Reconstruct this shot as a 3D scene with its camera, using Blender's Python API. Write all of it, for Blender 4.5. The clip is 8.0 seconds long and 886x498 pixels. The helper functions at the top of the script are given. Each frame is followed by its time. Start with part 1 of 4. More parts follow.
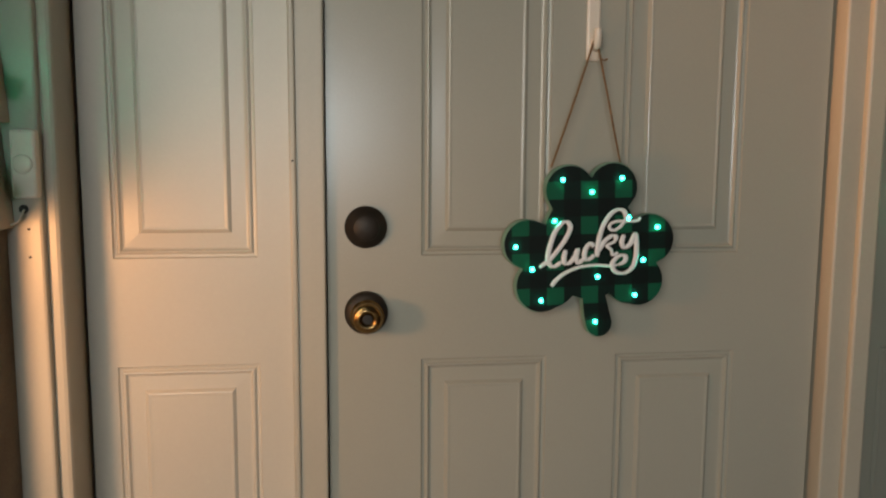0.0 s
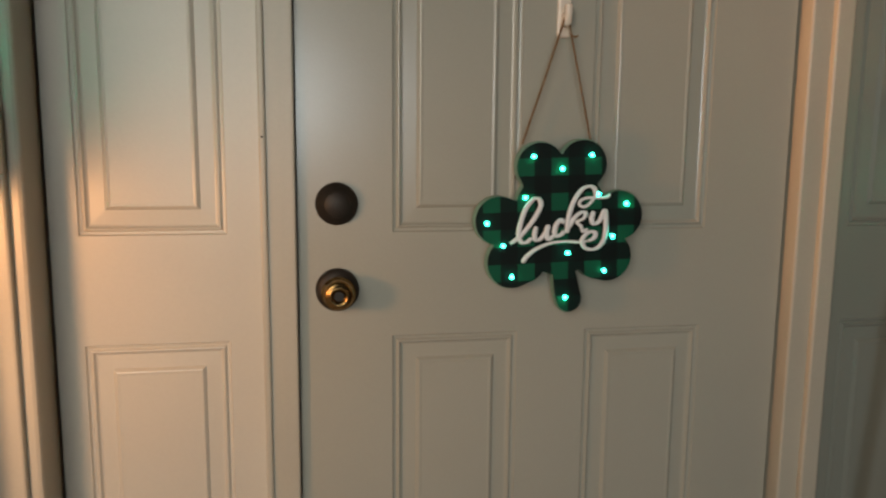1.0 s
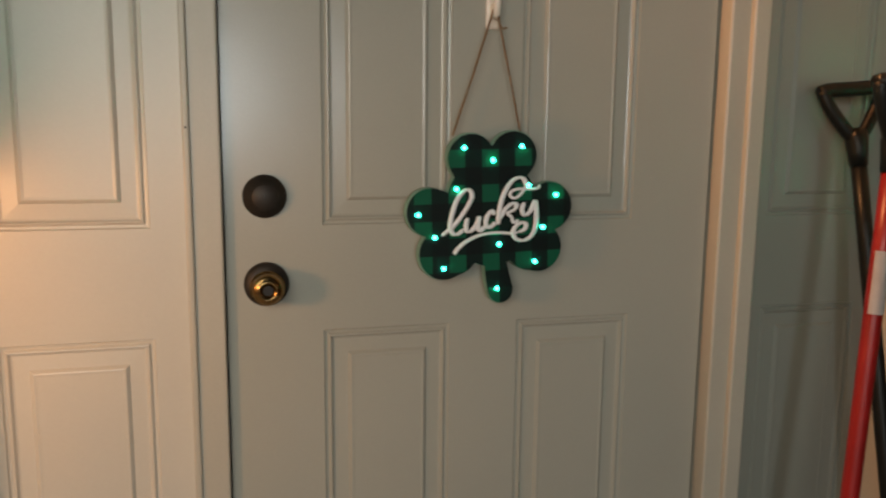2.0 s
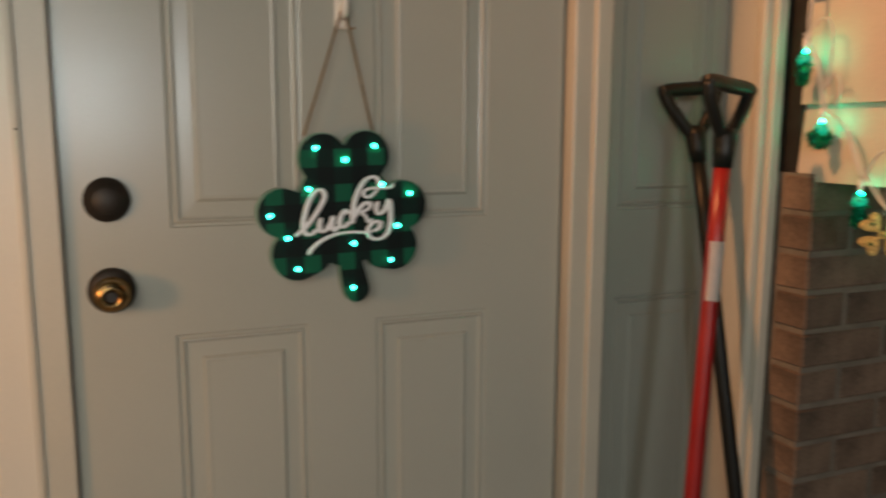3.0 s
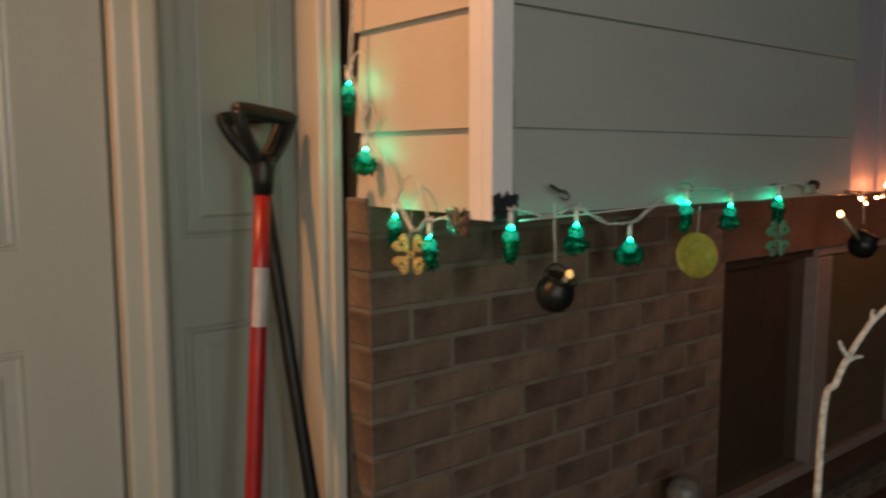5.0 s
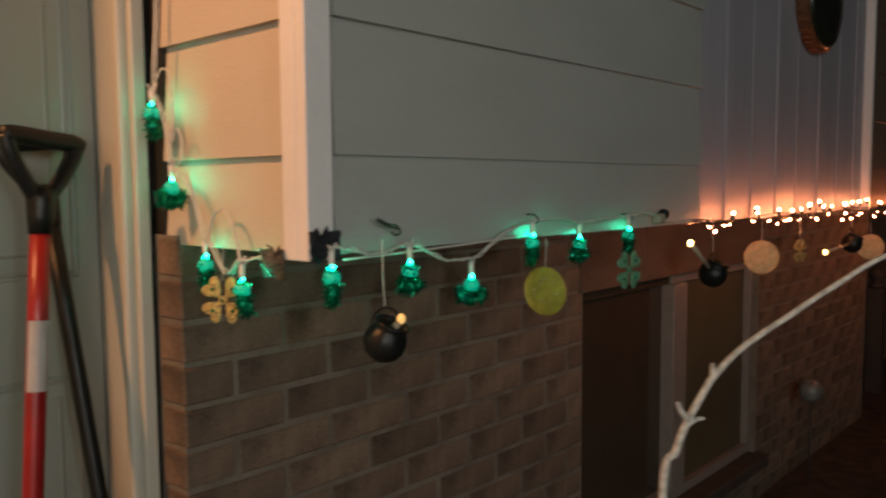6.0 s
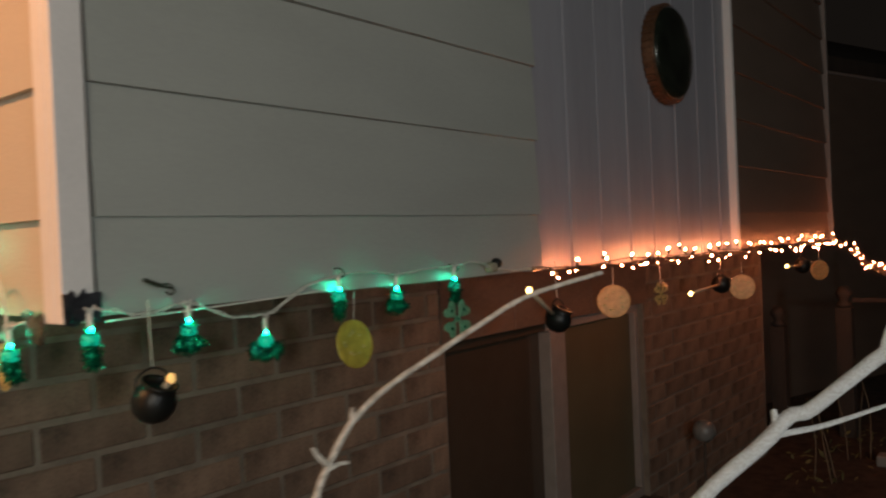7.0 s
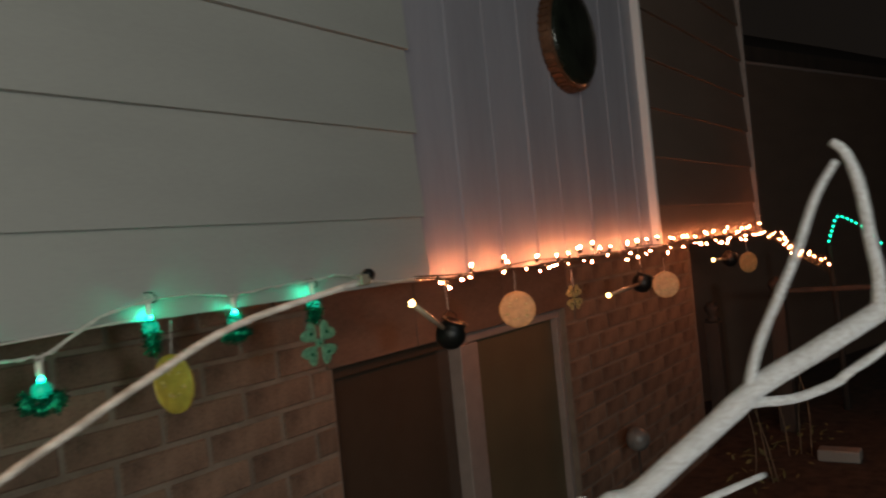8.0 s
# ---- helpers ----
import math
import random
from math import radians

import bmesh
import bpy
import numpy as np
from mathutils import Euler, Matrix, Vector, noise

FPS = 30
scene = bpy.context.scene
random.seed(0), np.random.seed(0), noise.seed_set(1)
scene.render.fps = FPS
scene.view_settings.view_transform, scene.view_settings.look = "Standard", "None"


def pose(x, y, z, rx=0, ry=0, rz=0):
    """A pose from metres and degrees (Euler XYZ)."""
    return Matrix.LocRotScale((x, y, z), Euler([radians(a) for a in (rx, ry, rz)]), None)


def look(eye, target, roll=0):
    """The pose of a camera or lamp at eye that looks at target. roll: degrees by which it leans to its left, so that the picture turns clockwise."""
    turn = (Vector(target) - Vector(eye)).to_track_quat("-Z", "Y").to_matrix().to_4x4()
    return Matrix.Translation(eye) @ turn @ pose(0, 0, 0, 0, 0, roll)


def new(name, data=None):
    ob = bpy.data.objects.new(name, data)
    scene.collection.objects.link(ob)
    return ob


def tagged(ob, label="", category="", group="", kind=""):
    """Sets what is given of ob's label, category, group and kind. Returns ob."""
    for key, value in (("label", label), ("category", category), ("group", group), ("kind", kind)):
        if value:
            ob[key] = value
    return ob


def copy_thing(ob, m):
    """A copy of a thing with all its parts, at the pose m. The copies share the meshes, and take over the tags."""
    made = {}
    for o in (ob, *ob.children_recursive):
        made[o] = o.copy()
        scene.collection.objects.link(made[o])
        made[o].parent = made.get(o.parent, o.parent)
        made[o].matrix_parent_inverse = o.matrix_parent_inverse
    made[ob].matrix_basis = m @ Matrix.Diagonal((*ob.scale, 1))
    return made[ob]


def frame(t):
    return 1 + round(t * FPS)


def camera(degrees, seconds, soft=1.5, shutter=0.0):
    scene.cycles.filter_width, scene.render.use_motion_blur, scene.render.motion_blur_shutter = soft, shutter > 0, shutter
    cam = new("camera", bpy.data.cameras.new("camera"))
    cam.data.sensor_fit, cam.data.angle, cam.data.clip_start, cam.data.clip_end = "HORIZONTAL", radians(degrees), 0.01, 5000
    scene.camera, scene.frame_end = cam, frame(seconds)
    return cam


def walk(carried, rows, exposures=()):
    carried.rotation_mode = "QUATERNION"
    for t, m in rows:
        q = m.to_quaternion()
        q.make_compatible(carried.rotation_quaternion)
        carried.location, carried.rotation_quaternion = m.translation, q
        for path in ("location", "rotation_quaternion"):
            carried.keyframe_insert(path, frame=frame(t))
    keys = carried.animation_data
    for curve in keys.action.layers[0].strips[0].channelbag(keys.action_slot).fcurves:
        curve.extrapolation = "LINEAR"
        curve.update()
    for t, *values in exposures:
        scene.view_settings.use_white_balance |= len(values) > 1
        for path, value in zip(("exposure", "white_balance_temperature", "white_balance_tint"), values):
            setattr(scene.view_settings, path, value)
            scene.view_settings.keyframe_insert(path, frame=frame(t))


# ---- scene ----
cam = camera(58.5, 8.0, soft=2.1, shutter=0.6)
PATH = [
    (0, (0.027, -1.231, 1.177), (0.287, 0.739, 0.942), 0.3),
    (0.5, (0.021, -1.231, 1.171), (0.292, 0.731, 0.899), 0.3),
    (1, (0.02, -1.231, 1.179), (0.362, 0.718, 0.883), 0.5),
    (2.5, (0.028, -1.223, 1.167), (0.641, 0.657, 0.868), 0.4),
    (3, (0.093, -1.258, 1.169), (0.832, 0.576, 0.871), 0.2),
    (3.5, (0.162, -1.3, 1.17), (1.014, 0.486, 0.876), -0.0),
    (4, (0.202, -1.334, 1.173), (1.165, 0.397, 0.899), -0.4),
    (4.3, (0.252, -1.383, 1.175), (1.307, 0.299, 0.941), -0.5),
    (4.5, (0.291, -1.409, 1.171), (1.419, 0.226, 0.942), -0.3),
    (4.7, (0.345, -1.45, 1.167), (1.524, 0.149, 0.936), -0.2),
    (5.8, (0.535, -1.376, 1.184), (1.977, -0.002, 1.002), -0.2),
    (6, (0.57, -1.386, 1.173), (2.046, -0.046, 1.013), -0.4),
    (6.2, (0.591, -1.409, 1.179), (2.082, -0.086, 1.024), -0.6),
    (6.5, (0.645, -1.495, 1.181), (2.164, -0.198, 1.084), -1.3),
    (7, (0.724, -1.596, 1.163), (2.287, -0.348, 1.141), -2.5),
    (7.5, (0.897, -1.554, 1.147), (2.499, -0.357, 1.145), -3.9),
    (8, (1.016, -1.578, 1.143), (2.658, -0.436, 1.141), -5.6),
]
walk(cam, [(t, look(eye, target, roll)) for t, eye, target, roll in PATH], [(0, 0.0), (6.4, 0.0), (7.0, 0.10), (7.5, 0.26), (8, 0.30)])

# ---------------------------------------------------------------- world and light
world = bpy.data.worlds.new("night")
scene.world = world
world.use_nodes = True
world.node_tree.nodes["Background"].inputs[0].default_value = (1.0, 0.80, 0.66, 1)
world.node_tree.nodes["Background"].inputs[1].default_value = 0.006


def point_lamp(name, place, colour, watts, radius):
    data = bpy.data.lights.new(name, "POINT")
    data.color, data.energy, data.shadow_soft_size = colour, watts, radius
    ob = new(name, data)
    ob.location = place
    return ob


# warm lamp over the entry, warm bulb hung beside it, whiter lamps across the yard
flood = bpy.data.lights.new("porch_flood_lamp", "SPOT")
flood.color, flood.energy, flood.shadow_soft_size, flood.spot_size, flood.spot_blend = (1.0, 0.42, 0.155), 120.0, 0.05, radians(58), 0.8
new("porch_flood_lamp", flood).matrix_world = look((-0.15, -0.135, 2.35), (1.24, -0.31, 1.30))
point_lamp("string_bulb_lamp", (-0.500, -0.50, 1.030), (1.0, 0.46, 0.18), 8.6, 0.055)
point_lamp("yard_lamp", (-1.0, -3.0, 1.66), (1.0, 0.92, 0.78), 138.0, 0.7)
point_lamp("street_lamp", (-0.15, -4.6, 1.38), (0.86, 0.96, 1.0), 90.0, 0.15)

# ---------------------------------------------------------------- materials
def srgb(r, g, b):
    return tuple((c / 255 / 12.92 if c <= 10 else ((c / 255 + 0.055) / 1.055) ** 2.4) for c in (r, g, b)) + (1,)


def mat(name, colour, rough=0.5, metal=0.0, vary=0.12, scale=6.0, fine=120.0, bump=0.15, tint=None, per_object=0.0,
        transmission=0.0, stretch=(1, 1, 1), coat=0.0, specular=0.5):
    """A painted or natural surface with broad and fine variation."""
    m = bpy.data.materials.new(name)
    m.use_nodes = True
    nt = m.node_tree
    b = nt.nodes["Principled BSDF"]
    b.inputs["Roughness"].default_value, b.inputs["Metallic"].default_value = rough, metal
    b.inputs["Transmission Weight"].default_value = transmission
    b.inputs["Coat Weight"].default_value = coat
    b.inputs["Specular IOR Level"].default_value = specular
    co = nt.nodes.new("ShaderNodeTexCoord")
    mp = nt.nodes.new("ShaderNodeMapping")
    mp.inputs["Scale"].default_value = stretch
    nt.links.new(co.outputs["Object"], mp.inputs[0])
    big, small = nt.nodes.new("ShaderNodeTexNoise"), nt.nodes.new("ShaderNodeTexNoise")
    for n, s, d in ((big, scale, 4), (small, fine, 3)):
        n.inputs["Scale"].default_value, n.inputs["Detail"].default_value = s, d
        nt.links.new(mp.outputs[0], n.inputs["Vector"])
    mix = nt.nodes.new("ShaderNodeMix")
    mix.data_type = "RGBA"
    dark = tint or tuple(c * (1 - 2.2 * vary) for c in colour[:3]) + (1,)
    mix.inputs[6].default_value, mix.inputs[7].default_value = dark, colour
    ramp = nt.nodes.new("ShaderNodeMapRange")
    ramp.inputs[1].default_value, ramp.inputs[2].default_value = 0.32, 0.62
    add = nt.nodes.new("ShaderNodeMath")
    add.operation = "MULTIPLY_ADD"
    add.inputs[1].default_value = 0.3
    nt.links.new(small.outputs[0], add.inputs[0])
    sub = nt.nodes.new("ShaderNodeMath")
    sub.operation = "MULTIPLY"
    sub.inputs[1].default_value = 0.7
    nt.links.new(big.outputs[0], sub.inputs[0])
    nt.links.new(sub.outputs[0], add.inputs[2])
    nt.links.new(add.outputs[0], ramp.inputs[0])
    nt.links.new(ramp.outputs[0], mix.inputs[0])
    last = mix.outputs[2]
    if per_object:
        info = nt.nodes.new("ShaderNodeObjectInfo")
        hsv = nt.nodes.new("ShaderNodeHueSaturation")
        val = nt.nodes.new("ShaderNodeMapRange")
        val.inputs[3].default_value, val.inputs[4].default_value = 1 - per_object, 1 + per_object
        nt.links.new(info.outputs["Random"], val.inputs[0])
        nt.links.new(val.outputs[0], hsv.inputs["Value"])
        nt.links.new(last, hsv.inputs["Color"])
        last = hsv.outputs[0]
    nt.links.new(last, b.inputs["Base Color"])
    bp = nt.nodes.new("ShaderNodeBump")
    bp.inputs["Strength"].default_value, bp.inputs["Distance"].default_value = bump, 0.002
    nt.links.new(small.outputs[0], bp.inputs["Height"])
    nt.links.new(bp.outputs[0], b.inputs["Normal"])
    return m


def glow(name, colour, strength):
    m = bpy.data.materials.new(name)
    m.use_nodes = True
    b = m.node_tree.nodes["Principled BSDF"]
    b.inputs["Base Color"].default_value = colour
    b.inputs["Emission Color"].default_value = colour
    b.inputs["Emission Strength"].default_value = strength
    return m


DOOR_PAINT = mat("door_paint", (0.405, 0.405, 0.352, 1), 0.24, vary=0.03, scale=3, fine=260, bump=0.10)
# Right sidelight's paint, darkened to hold the shade that falls there.
SHADED_PAINT = mat("shaded_paint", (0.248, 0.263, 0.232, 1), 0.36, vary=0.03, scale=3, fine=240, bump=0.10)
CREAM_PAINT = mat("cream_paint", (0.47, 0.45, 0.38, 1), 0.38, vary=0.04, scale=4, fine=180, bump=0.12)
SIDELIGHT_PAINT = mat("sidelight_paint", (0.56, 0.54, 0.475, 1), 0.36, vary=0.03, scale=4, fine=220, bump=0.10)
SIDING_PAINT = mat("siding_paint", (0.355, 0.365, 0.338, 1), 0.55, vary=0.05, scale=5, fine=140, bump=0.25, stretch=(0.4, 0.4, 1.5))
# Much darker brown than the front siding; shared with the neighbour's wall.
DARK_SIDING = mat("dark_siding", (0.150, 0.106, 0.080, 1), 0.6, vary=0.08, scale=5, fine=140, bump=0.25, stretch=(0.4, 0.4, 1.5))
# Return walls' siding paint, lighter and warmer to carry the lamplight.
LIT_SIDING = mat("lit_siding", (0.52, 0.455, 0.375, 1), 0.55, vary=0.05, scale=5, fine=140, bump=0.25, stretch=(0.4, 0.4, 1.5))
TRIM_PAINT = mat("trim_paint", (0.72, 0.68, 0.66, 1), 0.5, vary=0.05, scale=5, fine=140, bump=0.2)
WHITE_PANEL = mat("white_panel", (0.32, 0.322, 0.36, 1), 0.45, vary=0.09, scale=3, fine=60, bump=0.2, stretch=(2.5, 1, 0.25))
BRICK = mat("brick_clay", (0.168, 0.113, 0.077, 1), 0.85, vary=0.32, scale=11, fine=160, bump=0.8, per_object=0.24)
MORTAR = mat("mortar", (0.185, 0.155, 0.120, 1), 0.95, vary=0.20, scale=12, fine=240, bump=0.8)
BRONZE = mat("dark_bronze", (0.035, 0.03, 0.026, 1), 0.52, 0.5, vary=0.15, scale=40, fine=300, bump=0.1)
BRASS = mat("worn_brass", (0.42, 0.27, 0.11, 1), 0.24, 1.0, vary=0.2, scale=50, fine=300, bump=0.05)
DARK_HOLE = mat("dark_keyway", (0.012, 0.011, 0.01, 1), 0.6)
BLACK_PLASTIC = mat("black_plastic", (0.008, 0.009, 0.008, 1), 0.38, specular=0.3, vary=0.15, scale=30, fine=300, bump=0.2)
RED_SHAFT = mat("red_fibreglass", (0.27, 0.011, 0.010, 1), 0.36, vary=0.12, scale=18, fine=200, bump=0.1)
STEEL = mat("shovel_steel", (0.22, 0.22, 0.23, 1), 0.45, 0.9, vary=0.2, scale=14)
LABEL_WHITE = mat("label_white", (0.68, 0.66, 0.65, 1), 0.5, vary=0.05, scale=40)
STEM = mat("clear_stem", (0.36, 0.31, 0.22, 1), 0.25, vary=0.1, scale=60)
PLASTIC_WHITE = mat("white_plastic", (0.78, 0.72, 0.64, 1), 0.35, vary=0.03, scale=30)
TWINE = mat("jute_twine", (0.27, 0.16, 0.075, 1), 0.9, vary=0.25, scale=120, fine=900, bump=0.8)
LETTER_WHITE = mat("letter_white", (0.86, 0.88, 0.92, 1), 0.5, vary=0.03, scale=50)
# Green edge colour kept pale to hold the light its rim catches.
SIGN_EDGE = mat("sign_edge", (0.20, 0.36, 0.27, 1), 0.5, vary=0.1, scale=40)
GREEN_TINSEL = mat("green_tinsel", (0.006, 0.38, 0.20, 1), 0.12, 0.85, vary=0.3, scale=160, fine=300, bump=0.8)
GREEN_GLITTER = mat("pale_green_glitter", (0.16, 0.42, 0.24, 1), 0.35, 0.1, vary=0.3, scale=200, fine=600, bump=0.9)
GOLD_GLITTER = mat("gold_glitter", (0.72, 0.55, 0.20, 1), 0.28, 0.3, vary=0.4, scale=240, fine=700, bump=1.0)
GOLD_COIN = mat("gold_coin", (0.50, 0.37, 0.06, 1), 0.4, 0.2, vary=0.18, scale=60, fine=400, bump=0.4)
# Gold coin colour turned orange to hold the warm string light's tint.
ORANGE_LIT_COIN = mat("orange_lit_coin", (0.60, 0.35, 0.14, 1), 0.45, 0.1, vary=0.18, scale=60, fine=400, bump=0.4)
WIRE_WHITE = mat("white_wire", (0.62, 0.60, 0.54, 1), 0.5, vary=0.1, scale=60)
WIRE_DARK = mat("dark_wire", (0.03, 0.035, 0.02, 1), 0.5, vary=0.2, scale=60)
FOIL_WARM = mat("silver_foil", (0.58, 0.48, 0.42, 1), 0.25, 0.75, vary=0.4, scale=50, fine=200, bump=0.5)
FOIL = mat("dark_foil", (0.11, 0.115, 0.135, 1), 0.32, 0.5, vary=0.3, scale=40, fine=200, bump=0.5)
BARK = mat("pale_branch", (0.84, 0.89, 0.92, 1), 0.85, vary=0.1, scale=520, fine=1500, bump=1.0, tint=(0.52, 0.53, 0.53, 1))
BARK_DULL = mat("dull_branch", (0.66, 0.63, 0.57, 1), 0.8, vary=0.25, scale=140, fine=700, bump=0.9, tint=(0.27, 0.24, 0.20, 1))
FROSTED = mat("frosted_globe", (0.17, 0.17, 0.16, 1), 0.4, vary=0.2, scale=30)
DRY_STEM = mat("dry_stem", (0.22, 0.16, 0.10, 1), 0.8, vary=0.2, scale=40)
DRY_LEAF = mat("dry_leaf", (0.16, 0.15, 0.05, 1), 0.7, vary=0.3, scale=30)
MULCH = mat("mulch", (0.065, 0.04, 0.026, 1), 0.95, vary=0.35, scale=14, fine=90, bump=1.0)
CONCRETE = mat("concrete", (0.30, 0.27, 0.24, 1), 0.9, vary=0.12, scale=4, fine=150, bump=0.5)
WINDOW_PAINT = mat("window_paint", (0.22, 0.19, 0.17, 1), 0.45, vary=0.08, scale=20)
LINTEL = mat("lintel_paint", (0.118, 0.076, 0.053, 1), 0.75, vary=0.24, scale=7, fine=120, bump=0.5, stretch=(0.4, 1, 1))
SCREEN = mat("window_screen", (0.085, 0.072, 0.040, 1), 0.6, vary=0.12, scale=5, fine=500, bump=0.3)
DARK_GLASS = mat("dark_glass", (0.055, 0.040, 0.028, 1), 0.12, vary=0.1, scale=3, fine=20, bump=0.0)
WEATHERED = mat("weathered_wood", (0.055, 0.040, 0.030, 1), 0.8, vary=0.2, scale=10, fine=140, bump=0.6, stretch=(1, 1, 0.2))
DISC_DARK = mat("dark_disc", (0.022, 0.028, 0.020, 1), 0.22, 0.2, vary=0.35, scale=12, fine=80, bump=0.1)
COPPER = mat("copper_rim", (0.26, 0.13, 0.07, 1), 0.40, 0.7, vary=0.3, scale=40, fine=200, bump=0.4)

GREEN_LED = glow("green_led", (0.0018, 1.0, 0.54, 1), 400.0)
GREEN_BULB = glow("green_bulb", (0.0, 0.42, 0.25, 1), 0.55)
FAR_LED = glow("far_led", (0.004, 0.80, 0.40, 1), 7.0)
SIGN_LED = glow("sign_led", (0.022, 1.0, 0.60, 1), 34.0)
WARM_BULB = glow("warm_bulb", (1.0, 0.285, 0.105, 1), 430.0)
CANDLE_BULB = glow("candle_bulb", (1.0, 0.62, 0.20, 1), 12.0)
PALE_BULB = glow("pale_bulb", (1.0, 0.60, 0.20, 1), 0.55)


def plaid_material():
    """Green and black buffalo check."""
    m = bpy.data.materials.new("green_plaid")
    m.use_nodes = True
    nt = m.node_tree
    b = nt.nodes["Principled BSDF"]
    b.inputs["Roughness"].default_value = 0.6
    b.inputs["Specular IOR Level"].default_value = 0.2
    co, sep = nt.nodes.new("ShaderNodeTexCoord"), nt.nodes.new("ShaderNodeSeparateXYZ")
    nt.links.new(co.outputs["Object"], sep.inputs[0])
    bits = []
    for axis, shift in (("X", 0.28), ("Z", 0.56)):
        sc = nt.nodes.new("ShaderNodeMath")
        sc.operation = "MULTIPLY_ADD"
        sc.inputs[1].default_value, sc.inputs[2].default_value = 1 / 0.0548, 10 + shift
        nt.links.new(sep.outputs[axis], sc.inputs[0])
        fr = nt.nodes.new("ShaderNodeMath")
        fr.operation = "FRACT"
        nt.links.new(sc.outputs[0], fr.inputs[0])
        lt = nt.nodes.new("ShaderNodeMath")
        lt.operation = "LESS_THAN"
        lt.inputs[1].default_value = 0.5
        nt.links.new(fr.outputs[0], lt.inputs[0])
        bits.append(lt)
    add = nt.nodes.new("ShaderNodeMath")
    add.operation = "ADD"
    nt.links.new(bits[0].outputs[0], add.inputs[0])
    nt.links.new(bits[1].outputs[0], add.inputs[1])
    half = nt.nodes.new("ShaderNodeMath")
    half.operation = "MULTIPLY"
    half.inputs[1].default_value = 0.5
    nt.links.new(add.outputs[0], half.inputs[0])
    ramp = nt.nodes.new("ShaderNodeValToRGB")
    ramp.color_ramp.interpolation = "CONSTANT"
    e = ramp.color_ramp.elements
    e[0].position, e[0].color = 0.0, (0.002, 0.005, 0.005, 1)
    e[1].position, e[1].color = 0.9, (0.004, 0.085, 0.045, 1)
    mid = e.new(0.4)
    mid.color = (0.002, 0.011, 0.009, 1)
    nt.links.new(half.outputs[0], ramp.inputs[0])
    nt.links.new(ramp.outputs[0], b.inputs["Base Color"])
    return m


PLAID = plaid_material()


# ---------------------------------------------------------------- mesh helpers
def box(bm, x0, x1, y0, y1, z0, z1, bevel=0.0):
    vs = [bm.verts.new((x, y, z)) for x in (x0, x1) for y in (y0, y1) for z in (z0, z1)]
    fs = [bm.faces.new([vs[i] for i in q]) for q in ((0, 1, 3, 2), (4, 6, 7, 5), (0, 4, 5, 1), (2, 3, 7, 6), (0, 2, 6, 4), (1, 5, 7, 3))]
    if bevel:
        bmesh.ops.bevel(bm, geom=list({e for f in fs for e in f.edges}), offset=bevel, segments=2, affect="EDGES", profile=0.5)
    return bm


def a_box(*a, bevel=0.0):
    return box(bmesh.new(), *a, bevel=bevel)


def mesh_of(name, bm, material, smooth=False):
    bmesh.ops.recalc_face_normals(bm, faces=bm.faces)
    me = bpy.data.meshes.new(name)
    bm.to_mesh(me)
    bm.free()
    me.materials.append(material)
    if smooth:
        me.polygons.foreach_set("use_smooth", [True] * len(me.polygons))
    return me


def part(name, bm, material, parent=None, label="", smooth=False):
    ob = new(name, mesh_of(name, bm, material, smooth))
    ob.parent = parent
    if label:
        ob["label"] = label
    return ob


def thing(name, place, label, category, group="", kind=""):
    ob = new(name)
    ob.location = place
    return tagged(ob, label, category, group, kind)


def spline(points, steps=6):
    """Points along a smooth line through the given ones."""
    p = [Vector(q) for q in points]
    p = [2 * p[0] - p[1]] + p + [2 * p[-1] - p[-2]]
    out = []
    for a, b, c, d in zip(p, p[1:], p[2:], p[3:]):
        for i in range(steps):
            t = i / steps
            out.append(0.5 * (2 * b + (c - a) * t + (2 * a - 5 * b + 4 * c - d) * t * t + (3 * b - a - 3 * c + d) * t ** 3))
    return out + [p[-2]]


def tube(bm, points, radii, sides=8, flat=1.0):
    """A closed tube; radii: one number or one for each point. flat squeezes it along y."""
    n = len(points)
    if not isinstance(radii, (list, tuple)):
        radii = [radii] * n
    rings = []
    for i, p in enumerate(points):
        d = (points[min(i + 1, n - 1)] - points[max(i - 1, 0)]).normalized()
        u = d.cross(Vector((0, 1, 0)))
        u = u.normalized() if u.length > 0.05 else d.cross(Vector((0, 0, 1))).normalized()
        v = d.cross(u).normalized()
        ring = []
        for k in range(sides):
            a = 2 * math.pi * k / sides
            o = (u * math.cos(a) + v * math.sin(a)) * radii[i]
            o.y *= flat
            ring.append(bm.verts.new(p + o))
        rings.append(ring)
    for r0, r1 in zip(rings, rings[1:]):
        for k in range(sides):
            bm.faces.new((r0[k], r0[(k + 1) % sides], r1[(k + 1) % sides], r1[k]))
    bm.faces.new(rings[0][::-1])
    bm.faces.new(rings[-1])
    return bm


def turned(bm, profile, m=None, sides=24):
    """A body of revolution round local z: profile of (radius, height)."""
    m = m or Matrix()
    rings = [[bm.verts.new(m @ Vector((r * math.cos(2 * math.pi * k / sides), r * math.sin(2 * math.pi * k / sides), h))) for k in range(sides)] for r, h in profile]
    for r0, r1 in zip(rings, rings[1:]):
        for k in range(sides):
            bm.faces.new((r0[k], r0[(k + 1) % sides], r1[(k + 1) % sides], r1[k]))
    bm.faces.new(rings[0][::-1])
    bm.faces.new(rings[-1])
    return bm


FACE_OUT = pose(0, 0, 0, 90, 0, 0)   # local z turned towards -y


